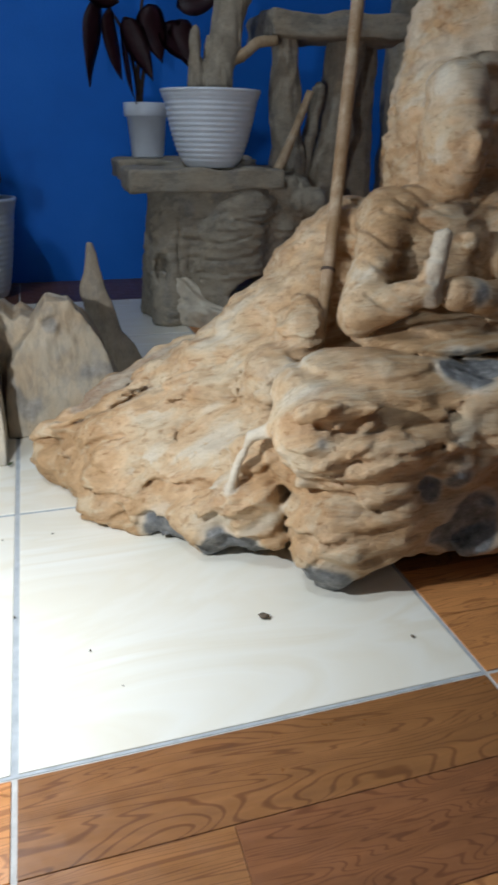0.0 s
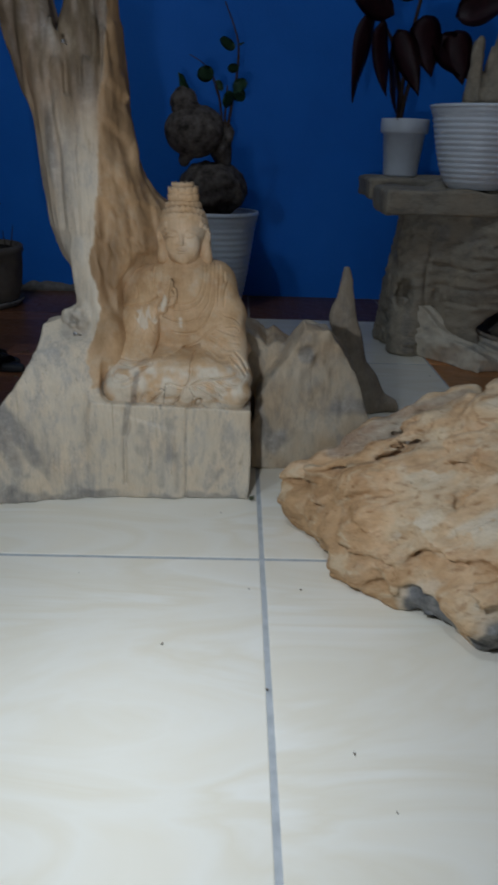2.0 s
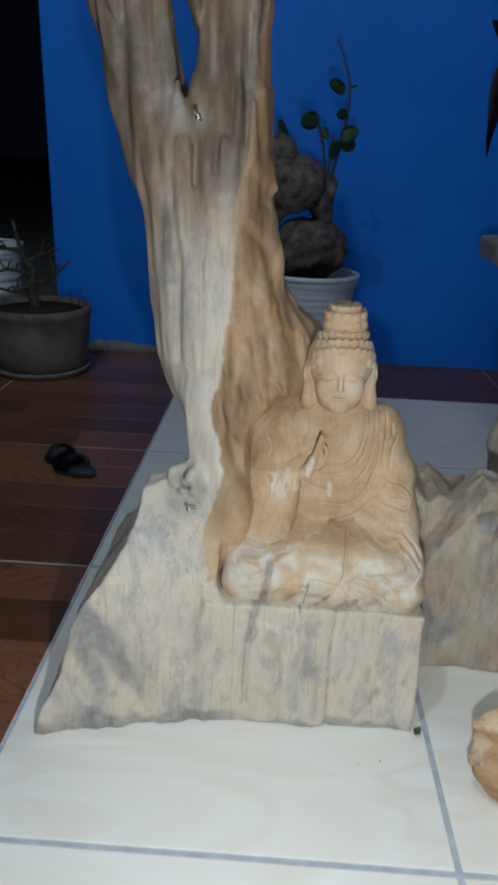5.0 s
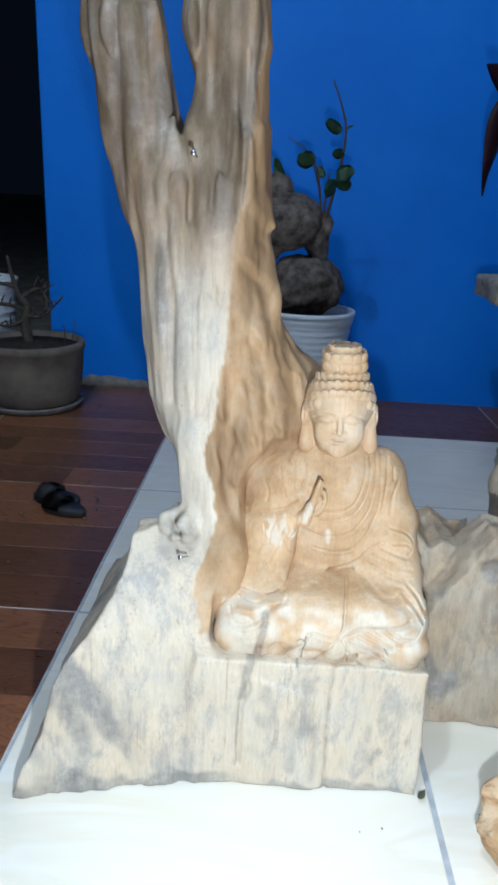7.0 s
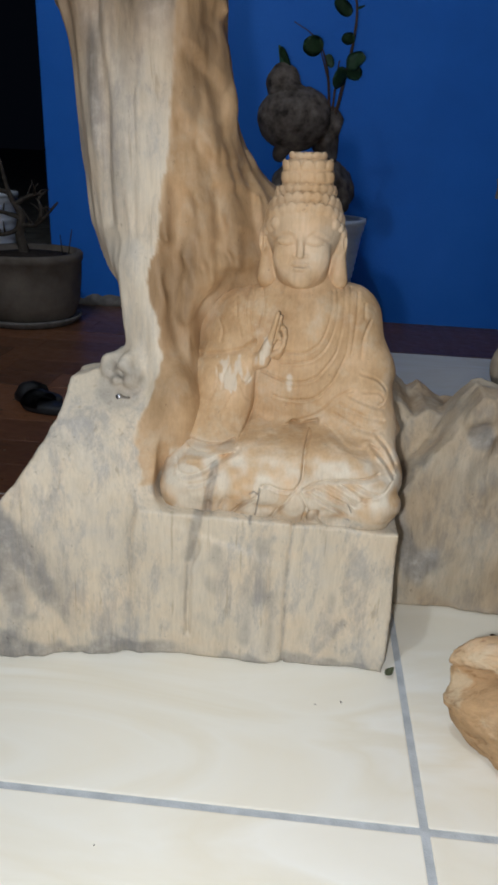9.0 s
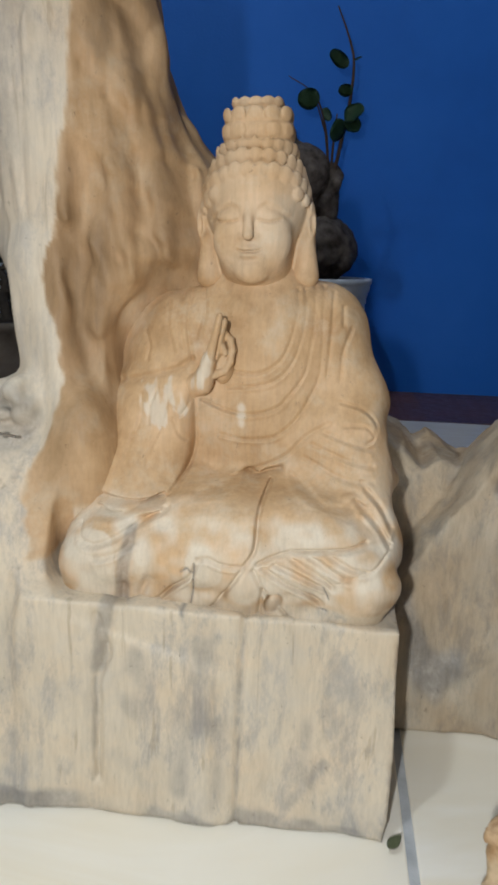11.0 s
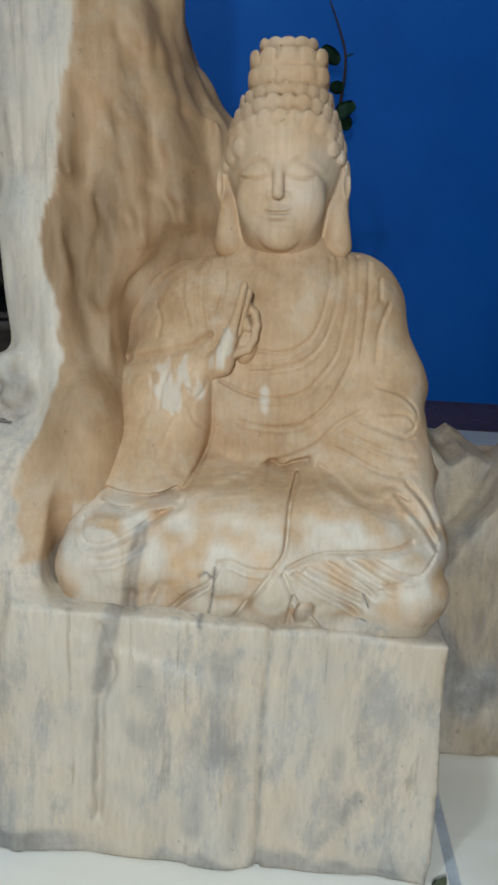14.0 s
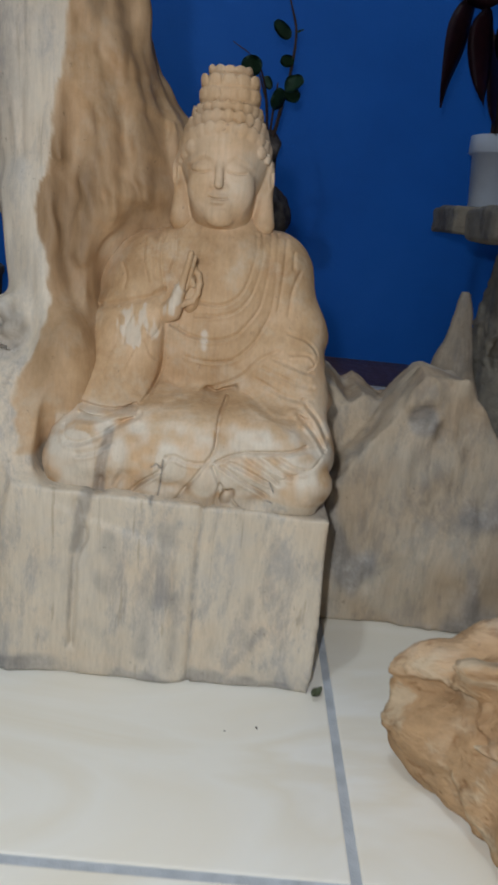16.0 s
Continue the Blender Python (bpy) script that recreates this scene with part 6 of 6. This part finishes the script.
# ---- bonsai bowl, pale pot and slippers by the free end of the wall ----
bowl = thing("bonsai_bowl", "round grey-brown clay bowl standing on a saucer", "plant pot")
part("bowl", lathe([(0, 0.014), (0.098, 0.014), (0.106, 0.018), (0.116, 0.05), (0.122, 0.10), (0.124, 0.142), (0.128, 0.146), (0.128, 0.160), (0.124, 0.164), (0.115, 0.163), (0.112, 0.142), (0, 0.142)], 56, 0.004, 3), M_CLAY, bowl)
part("soil", lathe([(0, 0.160), (0.06, 0.158), (0.113, 0.150), (0.112, 0.14), (0, 0.14)], 40, 0.01), M_SOIL, bowl, "dark gravelly soil")
part("saucer", lathe([(0, 0.0), (0.108, 0.0), (0.120, 0.012), (0.121, 0.018), (0.117, 0.018), (0.105, 0.013), (0, 0.013)], 48), M_PLASTER, bowl, "pale flat saucer")
bowl.matrix_basis = pose(-0.762, 1.290, 0)

tree = thing("bonsai_tree", "small bare twisted bonsai in a grey clay bowl", "plant", place=(-0.014, 0, 0))
part("trunk", tube(curve_points([(-0.752, 1.292, 0.150), (-0.760, 1.29, 0.20), (-0.752, 1.288, 0.24), (-0.775, 1.285, 0.285), (-0.790, 1.28, 0.36)], 6), [0.014 - 0.00045 * i for i in range(25)], 10, 0.18), M_BARK, tree)
rnd = random.Random(8)
for a, b, c in (((-0.756, 1.29, 0.22), (-0.710, 1.27, 0.225), (-0.655, 1.26, 0.275)), ((-0.755, 1.288, 0.235), (-0.80, 1.26, 0.25), (-0.85, 1.25, 0.235)), ((-0.765, 1.286, 0.265), (-0.73, 1.30, 0.285), (-0.70, 1.31, 0.29)), ((-0.778, 1.285, 0.29), (-0.83, 1.28, 0.30), (-0.87, 1.28, 0.33)), ((-0.760, 1.29, 0.21), (-0.79, 1.25, 0.20), (-0.83, 1.22, 0.215)), ((-0.70, 1.268, 0.235), (-0.695, 1.262, 0.262), (-0.700, 1.26, 0.28))):
    part("branch", tube(curve_points([a, b, c], 6), [0.0062 - 0.00035 * i for i in range(13)], 7, 0.2), M_BARK, tree)
    for k in range(5):
        u = rnd.uniform(0.3, 1.0)
        p = Vector(a).lerp(Vector(b), u * 2) if u < 0.5 else Vector(b).lerp(Vector(c), u * 2 - 1)
        q = p + Vector((rnd.uniform(-0.03, 0.03), rnd.uniform(-0.03, 0.03), rnd.uniform(0.0, 0.035)))
        part("twig", tube([p, p.lerp(q, 0.5) + Vector((0, 0, 0.004)), q], [0.0026, 0.0018, 0.0008], 5, 0.1), M_BARK, tree)
for p, q in (((-0.652, 1.30, 0.15), (-0.640, 1.30, 0.215)), ((-0.668, 1.31, 0.15), (-0.672, 1.31, 0.20))):
    part("twig", tube([p, q], [0.0018, 0.0008], 5), M_BARK, tree)

pot = ribbed_pot("ribbed_pot", 0.105, 0.075, 0.275, 12, "white pot standing in the dark beyond the wall's end")
pot.matrix_basis = pose(-1.015, 1.60, -0.006)


def slipper():
    ob = thing("black_slipper", "small black rubber slipper lying on the brown tiles", "slipper", "pair of slippers")
    bm = bmesh.new()
    rings = []
    for z, k in ((0.0, 0.94), (0.003, 1.0), (0.010, 1.0), (0.013, 0.95)):
        rings.append([bm.verts.new((0.020 * k * math.cos(a) * (1 + 0.22 * math.sin(a)), 0.043 * k * math.sin(a), z)) for a in [2 * math.pi * i / 28 for i in range(28)]])
    for a, b in zip(rings, rings[1:]):
        for i in range(28):
            bm.faces.new((a[i], a[(i + 1) % 28], b[(i + 1) % 28], b[i]))
    bm.faces.new(rings[0][::-1])
    bm.faces.new(rings[-1])
    part("sole", bm, M_RUBBER, ob)
    bm = bmesh.new()
    rows = []
    for i in range(11):
        a = math.pi * i / 10
        rows.append([bm.verts.new((0.0235 * math.cos(a), y, 0.010 + (0.019 + 0.004 * (j == 1)) * math.sin(a))) for j, y in enumerate((-0.005, 0.012, 0.028))])
    for a, b in zip(rows, rows[1:]):
        for j in range(2):
            bm.faces.new((a[j], a[j + 1], b[j + 1], b[j]))
    bmesh.ops.solidify(bm, geom=bm.faces[:], thickness=0.003)
    part("strap", bm, M_RUBBER, ob)
    return ob


first = slipper()
first.matrix_basis = pose(-0.503, 0.685, 0.001, 0, 0, 68)
copy_thing(first, pose(-0.528, 0.725, 0.001, 0, 0, 80))

# ---- scraps on the floor ----
scrap = part("dry_leaf", leaf(0.011, 0.0055, 0.3, -0.12), M_DRYLEAF)
scrap.matrix_basis = aim((-0.013, 0.137, 0.004), (0.5, 0.6, 0.05), 10)
tagged(scrap, "small curled dry leaf beside the statue's block", "leaf")
rnd = random.Random(21)
bm = bmesh.new()
spots = [(0.233, -0.275, 0.0042), (0.36, -0.34, 0.002), (0.090, 0.205, 0.0025), (0.115, 0.085, 0.0016), (-0.05, 0.105, 0.0008), (-0.07, 0.10, 0.0006), (0.04, -0.06, 0.001)]
spots += [(rnd.uniform(-0.38, 0.38), rnd.uniform(-0.38, 1.1), rnd.uniform(0.0005, 0.0011)) for _ in range(20)]
spots += [(rnd.uniform(-0.75, -0.45), rnd.uniform(0.5, 0.9), rnd.uniform(0.001, 0.004)) for _ in range(22)]
for x, y, r in spots:
    a = rnd.uniform(0, 3.14)
    m = pose(x, y, r * 0.5 + 0.0006, 0, 0, math.degrees(a)) @ Matrix.Diagonal((r * rnd.uniform(1, 2.2), r, r * 0.55, 1))
    bmesh.ops.create_icosphere(bm, subdivisions=1, radius=1, matrix=m)
    for v in bm.verts[-12:]:
        v.co += Vector((rnd.uniform(-1, 1), rnd.uniform(-1, 1), 0)) * r * 0.3
tagged(part("wood_chips", bm, M_CHIP), "scattered tiny wood chips and grit on the floor", "debris", kind="stuff")

# ---- floor pieces ----
G = 0.0028
tile_mesh = None
for row in range(-1, 3):
    for col in (-1, 0):
        if tile_mesh is None:
            t = part("tile", boxed((G, G, -0.006), (S - G, S - G, 0.0), 0.0012, 2), M_TILE, floor, smooth=False)
            tile_mesh = t.data
        else:
            t = new("tile", tile_mesh)
            t.parent = floor
        t.matrix_basis = pose(col * S, row * S, 0)
plank_meshes = {}
rnd = random.Random(3)


def board(x0, x1, y0, y1, dark):
    """One printed board of a wood-look tile."""
    size = (round(x1 - x0, 3), round(y1 - y0, 3), dark)
    if size not in plank_meshes:
        p = part("plank", boxed((0.0003, 0.0002, -0.006), (size[0] - 0.0003, size[1] - 0.0002, 0.0), 0.0003), (M_WOODTILE, M_DARKBOARD, M_BROWNTILE)[dark], floor, smooth=False)
        plank_meshes[size] = p.data
    else:
        p = new("plank", plank_meshes[size])
        p.parent = floor
    p.matrix_basis = pose(x0, y0, 0)


rest = []
for row in range(-7, 5):
    for col in range(-6, 5):
        if col in (-1, 0) and -1 <= row <= 2:
            continue
        x0, y0 = col * S + 0.0018, row * S + 0.0018
        x1, y1 = x0 + S - 0.0036, y0 + S - 0.0036
        if row == 3 and x1 > CORNER_X:
            y1 = WALL_Y - 0.001
        if row > 3:
            continue
        near = (row == -2 and -1 <= col <= 1) or (col in (-3, -2) and 0 <= row <= 3) or (col in (1, 2) and -1 <= row <= 2) or row == 3 and -3 <= col <= 1
        if not near:
            rest.append((x0, x1, y0, y1))
            continue
        n = 5 if y1 - y0 > 0.3 else 3
        w = (y1 - y0) / n
        for k in range(n):
            top = y1 - k * w
            cuts = [0.36] if (k + row) % 2 == 1 or k == 1 else ([] if k == 0 else [rnd.choice((0.25, 0.5, 0.64, 0.75))])
            xs = [x0] + [x0 + u * (x1 - x0) for u in cuts] + [x1]
            for a, b in zip(xs, xs[1:]):
                # darker boards left of the cream tiles and along the wall
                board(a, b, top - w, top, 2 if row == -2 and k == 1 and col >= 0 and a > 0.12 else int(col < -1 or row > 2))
for dark in (False, True):
    verts, faces = [], []
    for x0, x1, y0, y1 in rest:
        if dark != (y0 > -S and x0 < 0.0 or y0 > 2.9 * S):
            continue
        k = len(verts)
        verts += [(x, y, z) for z in (-0.006, 0.0) for x, y in ((x0, y0), (x1, y0), (x1, y1), (x0, y1))]
        faces += [(k + 4, k + 5, k + 6, k + 7)] + [(k + i, k + (i + 1) % 4, k + 4 + (i + 1) % 4, k + 4 + i) for i in range(4)]
    me = bpy.data.meshes.new("far_tiles")
    me.from_pydata(verts, [], faces)
    me.materials.append(M_DARKBOARD if dark else M_WOODTILE)
    far = new("far_tiles", me)
    far.parent = floor
    tagged(far, kind="stuff")
